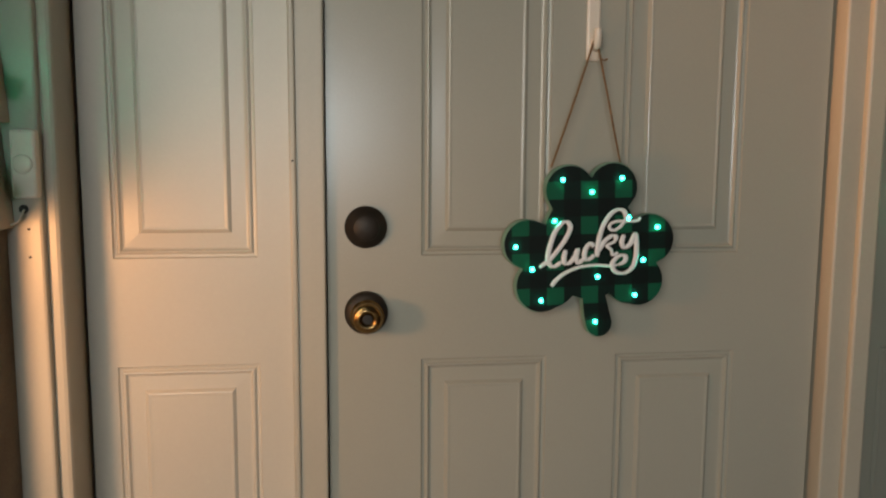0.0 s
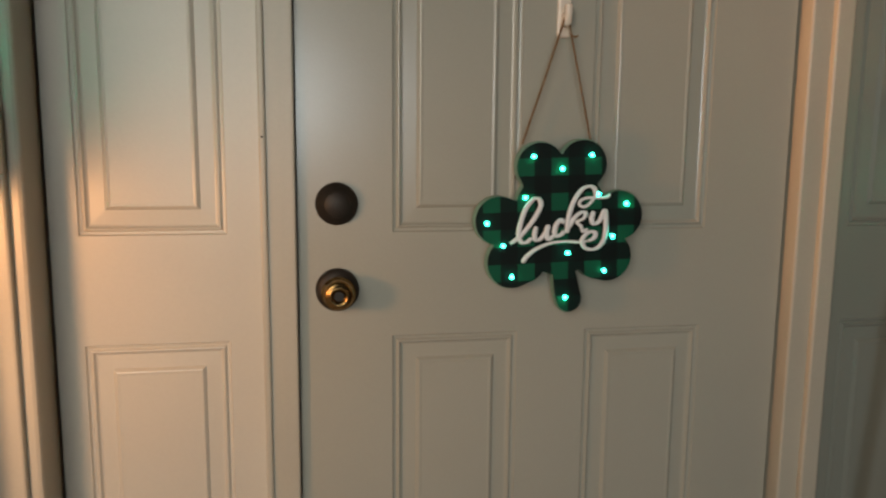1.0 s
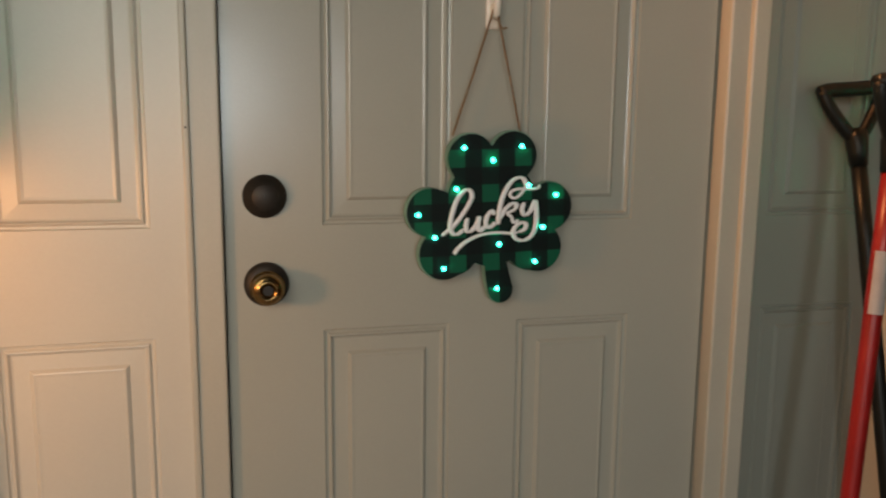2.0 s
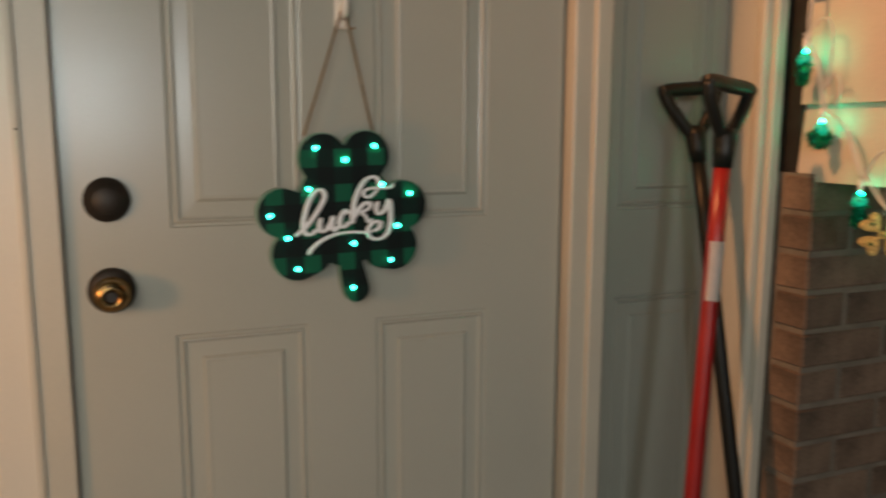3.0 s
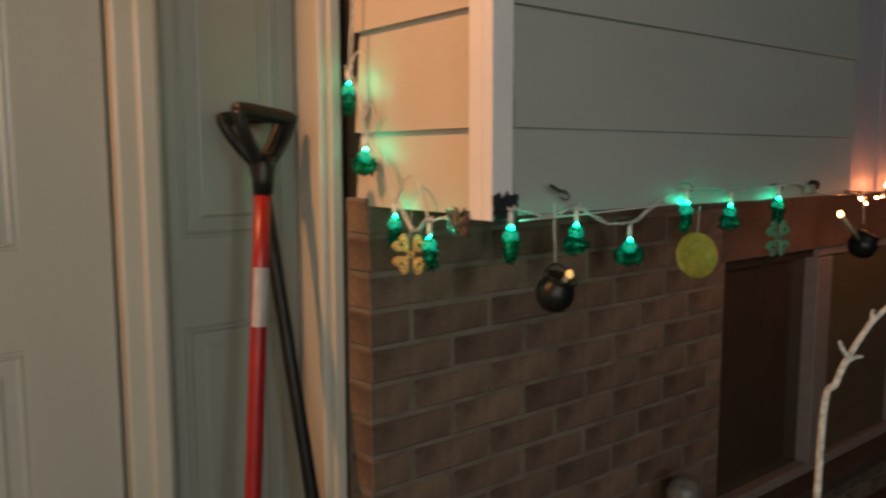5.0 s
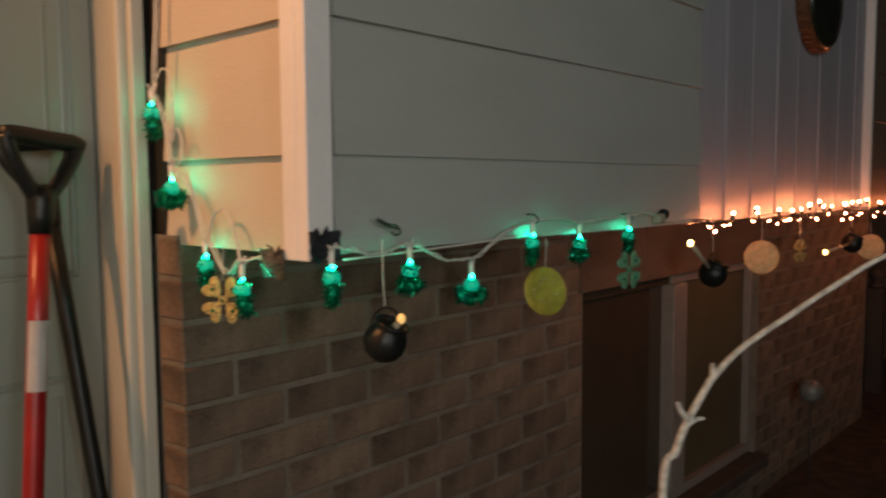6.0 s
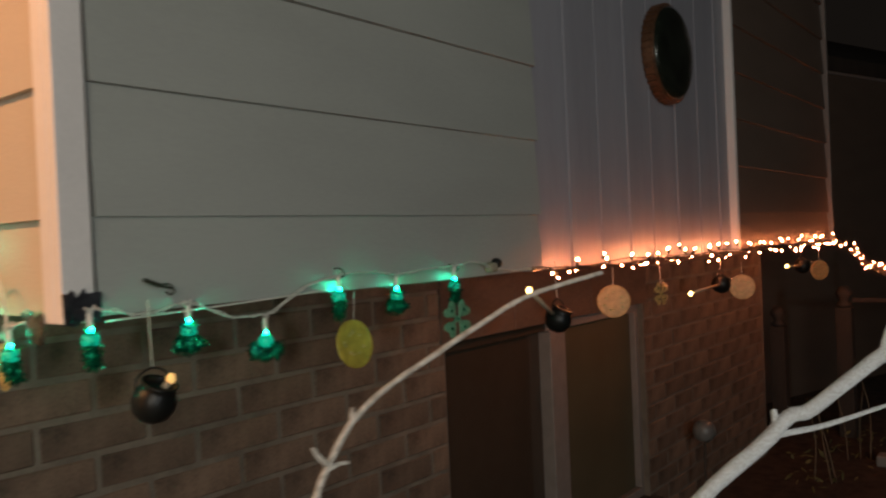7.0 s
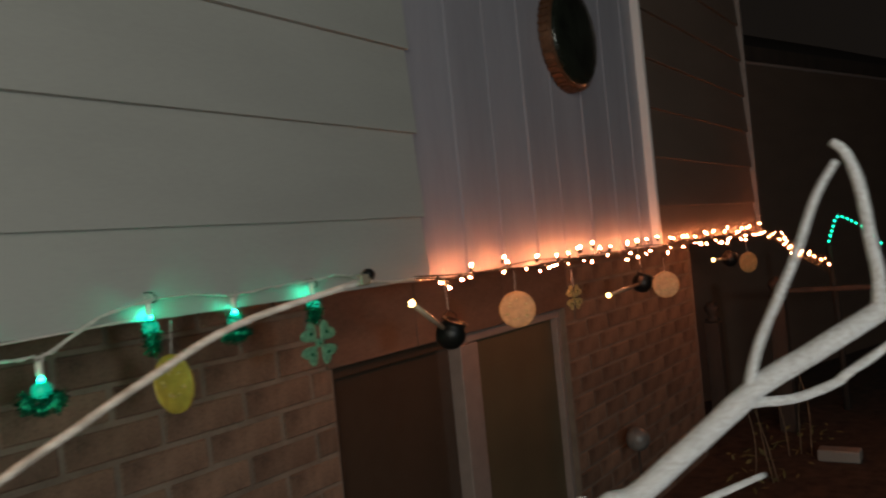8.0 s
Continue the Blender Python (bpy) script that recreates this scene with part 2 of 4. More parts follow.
def blob(bm, place, radius, squash=(1, 1, 1), rough=0.0, seed=0, sub=2):
    r = bmesh.ops.create_icosphere(bm, subdivisions=sub, radius=1)
    for v in r["verts"]:
        k = 1 + rough * noise.noise(v.co * 2.3 + Vector((seed, 0, 0)))
        v.co = Vector(place) + Vector((v.co.x * squash[0], v.co.y * squash[1], v.co.z * squash[2])) * radius * k
    return bm


def raised_panel(x0, x1, z0, z1, y=0.0):
    """Embossed panel: groove, bead, slope and raised field."""
    bm = bmesh.new()
    loops = []
    for inset, dy in ((0, 0), (0.002, 0.0035), (0.006, 0.0045), (0.009, 0.0005), (0.011, 0.0002), (0.014, 0.0045), (0.017, 0.0055), (0.038, 0.0045), (0.0425, -0.0002), (0.0445, -0.0008), (0.048, 0.0)):
        loops.append([bm.verts.new(c) for c in ((x0 + inset, y + dy, z0 + inset), (x1 - inset, y + dy, z0 + inset), (x1 - inset, y + dy, z1 - inset), (x0 + inset, y + dy, z1 - inset))])
    for a, b in zip(loops, loops[1:]):
        for k in range(4):
            bm.faces.new((a[k], a[(k + 1) % 4], b[(k + 1) % 4], b[k]))
    bm.faces.new(loops[-1])
    back = [bm.verts.new((v.co.x, y + 0.030, v.co.z)) for v in loops[0]]
    for k in range(4):
        bm.faces.new((loops[0][k], back[k], back[(k + 1) % 4], loops[0][(k + 1) % 4]))
    bm.faces.new(back[::-1])
    return bm


def framed_leaf(x0, x1, z0, z1, columns, rows, y=0.0, depth=0.042):
    """Stiles and rails round the panel openings, as one slab."""
    bm = bmesh.new()
    xs = [x0] + [v for c in columns for v in c] + [x1]
    for a, b in zip(xs[0::2], xs[1::2]):
        box(bm, a, b, y, y + depth, z0, z1)
    zs = [z0] + [v for r in rows for v in r] + [z1]
    for c0, c1 in columns:
        for a, b in zip(zs[0::2], zs[1::2]):
            box(bm, c0, c1, y, y + depth, a, b)
    return bm


# ---------------------------------------------------------------- entry: door, sidelights, casings
ROWS_Z = [(0.16, 0.853), (1.020, 1.62), (1.70, 1.94)]


def entry_door():
    door = thing("entry_door", (0.42, 0.02, 0.015), "closed grey painted six-panel entry door in cream frame", "door", kind="structure")
    door.name = "door_1"
    inv = Matrix.Translation((-0.42, -0.02, -0.015))
    cols = [(0.155, 0.361), (0.478, 0.684)]

    def under(name, bm, material, label="", smooth=False, parent=None):
        bmesh.ops.transform(bm, matrix=inv, verts=bm.verts)
        return part(name, bm, material, parent or door, label, smooth)

    under("leaf", framed_leaf(0.0085, 0.828, 0.015, 2.045, cols, ROWS_Z), DOOR_PAINT)
    for c0, c1 in cols:
        for z0, z1 in ROWS_Z:
            under("panel", raised_panel(c0, c1, z0, z1), DOOR_PAINT)
    bm = turned(bmesh.new(), ((0.033, 0.0), (0.033, 0.006), (0.0315, 0.010), (0.022, 0.014), (0.020, 0.020), (0.0185, 0.0215), (0.001, 0.0215)), Matrix.Translation((0.068, 0, 1.066)) @ FACE_OUT, 40)
    bolt = under("deadbolt", bm, BRONZE, "dark bronze round deadbolt", True)
    under("keyway", a_box(0.0672, 0.0688, -0.0225, -0.020, 1.061, 1.071), DARK_HOLE, parent=bolt)
    rose = under("rose", turned(bmesh.new(), ((0.034, 0.0), (0.034, 0.006), (0.031, 0.011), (0.020, 0.014), (0.013, 0.014)), Matrix.Translation((0.068, 0, 0.931)) @ FACE_OUT, 40), BRONZE, "dark bronze rose plate", True)
    knob = under("knob", turned(bmesh.new(), ((0.012, 0.012), (0.012, 0.024), (0.018, 0.027), (0.0255, 0.032), (0.0262, 0.037), (0.0225, 0.039), (0.0235, 0.043), (0.0225, 0.052), (0.0180, 0.058), (0.0165, 0.0575), (0.0155, 0.060), (0.0115, 0.0605), (0.0105, 0.057), (0.001, 0.057)), Matrix.Translation((0.068, 0, 0.931)) @ FACE_OUT, 40), BRASS, "worn brass knob with ringed face", True)
    under("keyhole", turned(bmesh.new(), ((0.0075, 0.0572), (0.0075, 0.0585), (0.001, 0.0585)), Matrix.Translation((0.068, 0, 0.931)) @ FACE_OUT, 20), DARK_HOLE, parent=knob)
    return door


entry_door()


def sidelight(name, x0, x1, c0, c1, label, paint):
    ob = thing(name, ((x0 + x1) / 2, 0.02, 0.02), label, "sidelight", kind="structure")
    inv = Matrix.Translation((-(x0 + x1) / 2, -0.02, -0.02))
    bm = framed_leaf(x0, x1, 0.02, 2.045, [(c0, c1)], ROWS_Z)
    bmesh.ops.transform(bm, matrix=inv, verts=bm.verts)
    part("leaf", bm, paint, ob)
    for z0, z1 in ROWS_Z:
        bm = raised_panel(c0, c1, z0, z1)
        bmesh.ops.transform(bm, matrix=inv, verts=bm.verts)
        part("panel", bm, paint, ob)
    return ob


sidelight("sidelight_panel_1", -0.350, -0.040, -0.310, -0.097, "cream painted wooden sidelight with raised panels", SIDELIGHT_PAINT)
sidelight("sidelight_panel_2", 0.916, 1.192, 0.952, 1.158, "sidelight with raised panels behind shovels, shade in its paint", SHADED_PAINT)


def setting(name, bm, material, label, category, smooth=False):
    ob = part(name, bm, material, None, label, smooth)
    return tagged(ob, label, category, kind="structure")


def casings():
    bm = bmesh.new()
    box(bm, -0.038, 0.006, -0.018, 0.06, 0.0, 2.05, bevel=0.003)
    box(bm, -0.046, -0.036, -0.024, 0.0, 0.0, 2.05, bevel=0.003)
    setting("trim_1", bm, CREAM_PAINT, "cream painted post between door and sidelight", "door frame")
    bm = bmesh.new()
    box(bm, 0.836, 0.914, -0.030, 0.06, 0.0, 2.05, bevel=0.004)
    box(bm, 0.872, 0.905, -0.042, -0.028, 0.0, 2.05, bevel=0.004)
    setting("trim_2", bm, CREAM_PAINT, "cream painted post beside the door hinges", "door frame")
    for i, s in ((3, -1), (4, 1)):
        bm = bmesh.new()
        cx = 0.421

        def sbox(a, b, y0, y1, bv=0.0):
            xs = sorted((cx + s * a, cx + s * b))
            box(bm, xs[0], xs[1], y0, y1, 0.0, 2.13, bevel=bv)
        sbox(0.776, 0.800, -0.085, 0.06, 0.002)
        sbox(0.770, 0.790, -0.100, -0.080, 0.006)
        sbox(0.788, 0.838 if s < 0 else 0.813, -0.112, -0.03, 0.004)
        setting("trim_%d" % i, bm, CREAM_PAINT, "cream painted outer door casing with moulded edge", "door frame")
    setting("trim_5", a_box(-0.345, 1.187, -0.10, 0.06, 2.052, 2.13, bevel=0.004), CREAM_PAINT, "cream painted head casing over the entry", "door frame")
    setting("wall_entry", a_box(-0.41, 1.25, -0.08, 0.10, 2.135, 2.75), SIDING_PAINT, "grey painted wall above the entry", "wall")
    setting("door_backing", a_box(-0.42, 1.26, 0.065, 0.16, -0.1, 2.13), DARK_HOLE, "dark void behind the closed entry", "wall")
    setting("threshold", a_box(-0.345, 1.187, -0.10, 0.06, -0.012, 0.012, bevel=0.004), BRONZE, "dark metal threshold under the door", "threshold")


casings()

# ---------------------------------------------------------------- ground
setting("ground", a_box(-60, 60, -60, 60, -0.5, -0.14), MULCH, "dark mulch and soil at night", "ground")
setting("porch_slab", a_box(-1.6, 1.24, -2.6, 0.06, -0.30, -0.014, bevel=0.01), CONCRETE, "worn grey concrete porch slab", "porch")

# ---------------------------------------------------------------- siding
LAP, LAP0 = 0.187, 1.217


def lap_wall(name, length, bottom, top, place, turn, label, paint, lap=LAP, lap0=LAP0):
    """Lapped boards, each leaning out at its lower edge, on a backing. Local x runs along, -y faces out."""
    wall = tagged(part(name, a_box(0, length, 0.0, 0.12, bottom + 0.003, top), paint, None, label), label, "wall", kind="structure")
    edges = [bottom] + [lap0 + lap * i for i in range(12) if bottom + 0.03 < lap0 + lap * i < top] + [top]
    for i, (a, b) in enumerate(zip(edges, edges[1:])):
        bm = bmesh.new()
        n = max(2, int(length / 0.15))
        sect = []
        for k in range(n + 1):
            x = length * k / n
            w = 0.0012 * noise.noise(Vector((x * 2.0, i * 3.1, turn)))
            sect.append([bm.verts.new(c) for c in ((x, -0.019 + w, a + w), (x, -0.0065, b + 0.0), (x, 0.004, b), (x, 0.004, a + w))])
        for s0, s1 in zip(sect, sect[1:]):
            for k in range(4):
                bm.faces.new((s0[k], s0[(k + 1) % 4], s1[(k + 1) % 4], s1[k]))
        bm.faces.new(sect[0][::-1])
        bm.faces.new(sect[-1])
        part("board", bm, paint, wall)
    wall.matrix_world = pose(*place, 0, 0, turn)
    return wall


BOTTOM = 1.079
lap_wall("wall_siding_front", 1.164, BOTTOM, 2.75, (1.278, -0.528, 0), 0, "grey painted lap siding above the brick", SIDING_PAINT)
lap_wall("wall_siding_far", 1.515, BOTTOM, 2.75, (3.935, -0.528, 0), 0, "lap siding past the white panel, coloured dark brown", DARK_SIDING, 0.190, 1.222)
lap_wall("wall_siding_return", 0.353, BOTTOM, 2.75, (1.262, -0.145, 0), -90, "lap siding on the return wall, lamplight put into its paint", LIT_SIDING)
lap_wall("wall_siding_left", 0.413, BOTTOM, 2.75, (-0.420, -0.528, 0), 90, "lap siding on the return beside the doorbell, in the lamplit paint", LIT_SIDING)
lap_wall("wall_siding_left_front", 1.60, BOTTOM, 2.75, (-2.03, -0.528, 0), 0, "grey lap siding beside the entry recess", SIDING_PAINT)
setting("soffit_left", a_box(-2.03, -0.43, -0.52, -0.196, 1.080, 1.11), SIDING_PAINT, "painted soffit over the brick beside the entry", "soffit")
setting("soffit", a_box(1.27, 5.44, -0.52, -0.196, 1.080, 1.11), SIDING_PAINT, "painted soffit under the overhanging wall", "soffit")


def corner_trim():
    bm = bmesh.new()
    box(bm, 1.223, 1.268, -0.552, -0.530, BOTTOM - 0.006, 2.75, bevel=0.002)
    box(bm, 1.223, 1.247, -0.5295, -0.498, BOTTOM - 0.006, 2.75, bevel=0.002)
    setting("trim_corner", bm, TRIM_PAINT, "pale painted corner boards on the siding", "trim")
    setting("trim_far", a_box(5.452, 5.474, -0.562, -0.50, BOTTOM - 0.01, 2.75, bevel=0.003), WINDOW_PAINT, "dim grey corner board at the far end", "trim")


corner_trim()
# Dark strip added so the gap beside the casing reads as shadow.
setting("flashing", a_box(1.246, 1.30, -0.144, -0.100, 1.095, 2.75), BRONZE, "dark strip put in the shadowed gap between casing and siding", "flashing")


def white_panel():
    wall = setting("wall_panel", a_box(2.444, 3.932, -0.512, -0.42, BOTTOM - 0.006, 2.75), WHITE_PANEL, "white vertical board panel lit by string lights", "wall")
    x, i = 2.446, 0
    for w in (0.185, 0.178, 0.192, 0.172, 0.213, 0.208, 0.204, 0.115):
        bm = a_box(x + 0.002, x + w - 0.002, -0.5235 - 0.002 * (i % 2), -0.510, BOTTOM - 0.004 * (i % 3), 2.75, bevel=0.0025)
        part("board", bm, WHITE_PANEL, wall)
        x, i = x + w, i + 1
        part("bead", a_box(x - 0.0016, x + 0.0016, -0.5275, -0.515, BOTTOM, 2.75), WHITE_PANEL, wall, "pale bead over a board seam")
    setting("trim_panel", a_box(3.908, 3.934, -0.556, -0.51, BOTTOM - 0.01, 2.75, bevel=0.004), TRIM_PAINT, "narrow pale batten at the panel edge", "trim")


white_panel()


# ---------------------------------------------------------------- string lights and ornaments
def hook_and_sign():
    hook = thing("adhesive_hook", (0.424, 0.0, 1.36), "white plastic adhesive hook on the door", "hook")
    part("plate", a_box(-0.011, 0.011, -0.008, -0.0005, -0.035, 0.06, bevel=0.004), PLASTIC_WHITE, hook)
    bm = tube(bmesh.new(), spline([(0, -0.006, 0.0), (0, -0.012, -0.012), (0, -0.022, -0.014), (0, -0.027, -0.004), (0, -0.027, 0.012)]), 0.006, 10)
    part("prong", bm, PLASTIC_WHITE, hook, smooth=True)

    sign = thing("shamrock_sign", (0.4155, -0.030, 1.0330), "lit green plaid shamrock sign lettered lucky hanging on the door", "sign")
    sign.rotation_euler.y = radians(-1.6)
    k = 0.000501
    lobes = [(-65, 187, 77), (75, 192, 77), (-200, 22, 77), (-158, -112, 82), (-128, -100, 82), (195, 26, 79), (158, -106, 80), (130, -100, 80), (0, 40, 150), (0, -40, 120)]
    lobes += [(10 + 14 * q * q + 4 * q, -150 - 90 * q, 34 + 8 * q) for q in (0, 0.25, 0.5, 0.75, 1.0)]
    outline = []
    for j in range(240):
        a = 2 * math.pi * j / 240
        d, best = Vector((math.cos(a), math.sin(a))), 0
        for cx, cz, r in lobes:
            along = d.x * cx + d.y * cz
            h2 = r * r - (cx * cx + cz * cz - along * along)
            if h2 > 0:
                best = max(best, along + math.sqrt(h2))
        outline.append((d.x * best * k, d.y * best * k))
    bm = bmesh.new()
    rims = [[bm.verts.new((x * s, y, z * s)) for x, z in outline] for y, s in ((0.004, 0.985), (0.002, 1.0), (-0.012, 1.0), (-0.014, 0.99))]
    for r0, r1 in zip(rims, rims[1:]):
        for j in range(240):
            bm.faces.new((r0[j], r0[(j + 1) % 240], r1[(j + 1) % 240], r1[j]))
    bm.faces.new(rims[0][::-1])
    bm.faces.new(rims[-1])
    part("body", bm, SIGN_EDGE, sign, "green sign edge, paled with reflected light in its colour")
    bm = bmesh.new()
    front = [bm.verts.new((x * 0.985, -0.0165, z * 0.985)) for x, z in outline]
    back = [bm.verts.new((x * 0.985, -0.0145, z * 0.985)) for x, z in outline]
    for j in range(240):
        bm.faces.new((front[j], front[(j + 1) % 240], back[(j + 1) % 240], back[j]))
    bm.faces.new(front)
    bm.faces.new(back[::-1])
    face = part("face", bm, PLAID, sign, "green and black buffalo check face")
    for cx, cz in ((-88, 218), (4, 178), (100, 218), (-115, 92), (122, 96), (215, 62), (-238, 16), (-187, -56), (170, -40), (22, -87), (-160, -155), (143, -150), (14, -230)):
        part("led", blob(bmesh.new(), (cx * k, -0.018, cz * k), 0.0033), SIGN_LED, face, "glowing green light", True)
    strokes = (
        ("letter_l", [(-165, -50), (-131, -26), (-104, 4), (-80, 38), (-66, 68), (-74, 87), (-92, 85), (-115, 57), (-131, 14), (-138, -22), (-130, -45), (-114, -48), (-95, -35)]),
        ("letter_u", [(-81, 1), (-87, -24), (-83, -41), (-68, -39), (-52, -20), (-43, 1), (-47, -24), (-41, -41), (-23, -28)]),
        ("letter_c", [(9, 8), (-2, 19), (-16, 4), (-22, -18), (-14, -32), (0, -27), (10, -17)]),
        ("letter_k", [(19, -24), (21, 4), (28, 42), (42, 78), (65, 110), (89, 121), (107, 114), (111, 93), (96, 70), (75, 57), (59, 65), (64, 78), (86, 85), (119, 84), (148, 85), (160, 95)]),
        ("letter_k_arm", [(24, -7), (43, 23), (66, 40), (80, 36), (74, 21), (51, 10), (64, -3), (70, -20), (87, -13)]),
        ("letter_y", [(106, 42), (99, 19), (107, 2), (126, 12), (143, 44), (147, 4), (144, -35), (132, -64), (106, -79), (79, -73), (68, -52), (79, -32), (98, -22), (112, -28), (107, -43), (88, -52)]),
        ("flourish", [(86, -52), (58, -54), (13, -50), (-38, -54), (-83, -71), (-112, -92), (-127, -111)]))
    for name, pts in strokes:
        line = spline([(x * k, -0.019, z * k) for x, z in pts], 7)
        radii = []
        for j, p in enumerate(line):
            d = (line[min(j + 1, len(line) - 1)] - line[max(j - 1, 0)])
            down = abs(d.z) / max(d.length, 1e-6)
            end = min(1.0, 0.65 + 0.15 * min(j, len(line) - 1 - j))
            radii.append((0.0022 + 0.0021 * down * (0.35 if name in ("letter_k", "letter_k_arm") and j > len(line) * 0.45 else 1.0)) * end)
        part(name, tube(bmesh.new(), line, radii, 8, 0.45), LETTER_WHITE, face, "white script lettering", True)
    for x1, z1 in ((-0.056, 0.128), (0.056, 0.130)):
        line = spline([(0.018 if x1 > 0 else 0.013, 0.006, 0.320), ((x1 + 0.016) / 2, 0.004, 0.227), (x1, 0.006, z1)], 8)
        part("cord", tube(bmesh.new(), line, 0.0017, 6), TWINE, sign, "brown jute hanging cord", True)
    knot = [(0.019, 0.001, 0.296), (0.026, -0.001, 0.290), (0.032, 0.0, 0.292)]
    part("cord_end", tube(bmesh.new(), spline(knot), 0.0013, 6), TWINE, sign, "", True)


hook_and_sign()


def doorbell():
    bell = thing("doorbell", (-0.381, -0.112, 1.163), "white plastic doorbell button on the casing", "doorbell")
    part("plate", a_box(-0.016, 0.016, -0.020, -0.0005, -0.045, 0.045, bevel=0.004), PLASTIC_WHITE, bell)
    part("button", turned(bmesh.new(), ((0.0125, 0.019), (0.0125, 0.022), (0.010, 0.0235), (0.001, 0.0235)), FACE_OUT, 28), PLASTIC_WHITE, bell, "round push button", True)
    cable = thing("bell_wire", (-0.390, -0.112, 1.103), "short loose bell wire poking from a hole", "wire")
    part("hole", turned(bmesh.new(), ((0.006, 0.0005), (0.006, 0.0018), (0.001, 0.0018)), FACE_OUT, 18), DARK_HOLE, cable)
    part("strand", tube(bmesh.new(), spline([(0.0, 0.002, 0.0), (0.001, -0.010, -0.006), (-0.003, -0.014, -0.016), (-0.016, -0.016, -0.021), (-0.034, -0.02, -0.024)]), 0.0016, 6), WIRE_WHITE, cable, "", True)
    for x, y, z in ((-0.385, -0.1125, 1.076), (-0.385, -0.1125, 1.038), (-0.041, -0.0245, 1.168)):
        nail = thing("nail", (x, y, z), "small dark nail hole in the casing", "nail")
        part("head", turned(bmesh.new(), ((0.0018, -0.001), (0.0018, 0.0015), (0.0004, 0.0015)), FACE_OUT, 10), DARK_HOLE, nail)


doorbell()


def shovel(label, top, base, shaft_mat, radius, tilt, sticker):
    top, base = Vector(top), Vector(base)
    ob = thing("shovel", base, label, "shovel", "shovels beside the door")
    d = (top - base).normalized()
    n = (top - base).length
    side = d.cross(Vector((0, 1, 0))).normalized()
    side = Matrix.Rotation(radians(tilt), 3, d) @ side
    out = d.cross(side)

    def at(a, b, c=0.0):
        return d * a + side * b + out * c
    part("shaft", tube(bmesh.new(), [at(n * i / 8, 0) for i in range(1, 9)], radius, 14), shaft_mat, ob, smooth=True)
    grip = bmesh.new()
    h = n
    tube(grip, [at(h - 0.005, 0), at(h + 0.02, 0), at(h + 0.045, 0), at(h + 0.06, 0)], [radius * 1.12, radius * 1.3, radius * 1.45, radius * 1.2], 14)
    for s in (-1, 1):
        tube(grip, spline([at(h + 0.042, 0.006 * s), at(h + 0.075, 0.030 * s), at(h + 0.105, 0.048 * s), at(h + 0.130, 0.056 * s)], 4), 0.0115, 10)
    tube(grip, spline([at(h + 0.127, -0.061), at(h + 0.131, -0.045), at(h + 0.131, 0.0), at(h + 0.131, 0.045), at(h + 0.127, 0.061)], 4), 0.0132, 12)
    tube(grip, [at(h + 0.052, -0.016), at(h + 0.052, 0.016)], 0.011, 10)
    part("grip", grip, BLACK_PLASTIC, ob, "black plastic D-shaped grip", True)
    blade = bmesh.new()
    rows = []
    for i in range(7):
        z = 0.24 * i / 6
        rows.append([blade.verts.new(at(z + 0.0, (b / 6 - 0.5) * (0.10 + 0.04 * min(1, i / 3)), 0.02 * ((b / 3 - 1) ** 2) - 0.02)) for b in range(7)])
    for r0, r1 in zip(rows, rows[1:]):
        for b in range(6):
            blade.faces.new((r0[b], r0[b + 1], r1[b + 1], r1[b]))
    bmesh.ops.solidify(blade, geom=blade.faces[:], thickness=0.003)
    part("blade", blade, STEEL, ob, "grey steel blade")
    if sticker:
        bm = bmesh.new()
        strip = []
        for i in (sticker[0], sticker[1]):
            strip.append([bm.verts.new(d * i + (side * math.cos(a) - out * math.sin(a)) * -(radius + 0.0006)) for a in [radians(q) for q in range(30, 181, 10)]])
        for k in range(len(strip[0]) - 1):
            bm.faces.new((strip[0][k], strip[0][k + 1], strip[1][k + 1], strip[1][k]))
        bmesh.ops.solidify(bm, geom=bm.faces[:], thickness=0.0004)
        part("sticker", bm, LABEL_WHITE, ob, "white paper sticker on the shaft")
    return ob


shovel("red-shafted shovel with black grip leaning by the sidelight", (1.018, -0.205, 1.113), (0.915, -0.265, 0.0), RED_SHAFT, 0.0142, 14, (0.892, 0.992))
shovel("black-shafted shovel leaning crossed behind the red one", (1.090, -0.058, 1.117), (1.160, -0.245, 0.0), BLACK_PLASTIC, 0.0135, -6, None)


def heart_leaf(bm, m, size, thick):
    """A puffy heart-shaped leaf, its point at the origin."""
    ring, n = [], 22
    for j in range(n):
        a = 2 * math.pi * j / n
        x = 0.52 * math.sin(a) ** 3 * size
        z = (0.44 * math.cos(a) - 0.17 * math.cos(2 * a) - 0.06 * math.cos(3 * a) + 0.62) * size
        ring.append((x, z))
    cz = 0.6 * size
    layers = []
    for s, y in ((0.55, -1.0), (0.85, -0.7), (1.0, 0.0), (0.85, 0.7), (0.55, 1.0)):
        layers.append([bm.verts.new(m @ Vector((x * s, y * thick, cz + (z - cz) * s))) for x, z in ring])
    for r0, r1 in zip(layers, layers[1:]):
        for j in range(n):
            bm.faces.new((r0[j], r0[(j + 1) % n], r1[(j + 1) % n], r1[j]))
    for lay in (layers[0], layers[-1]):
        bm.faces.new(lay)
    return bm


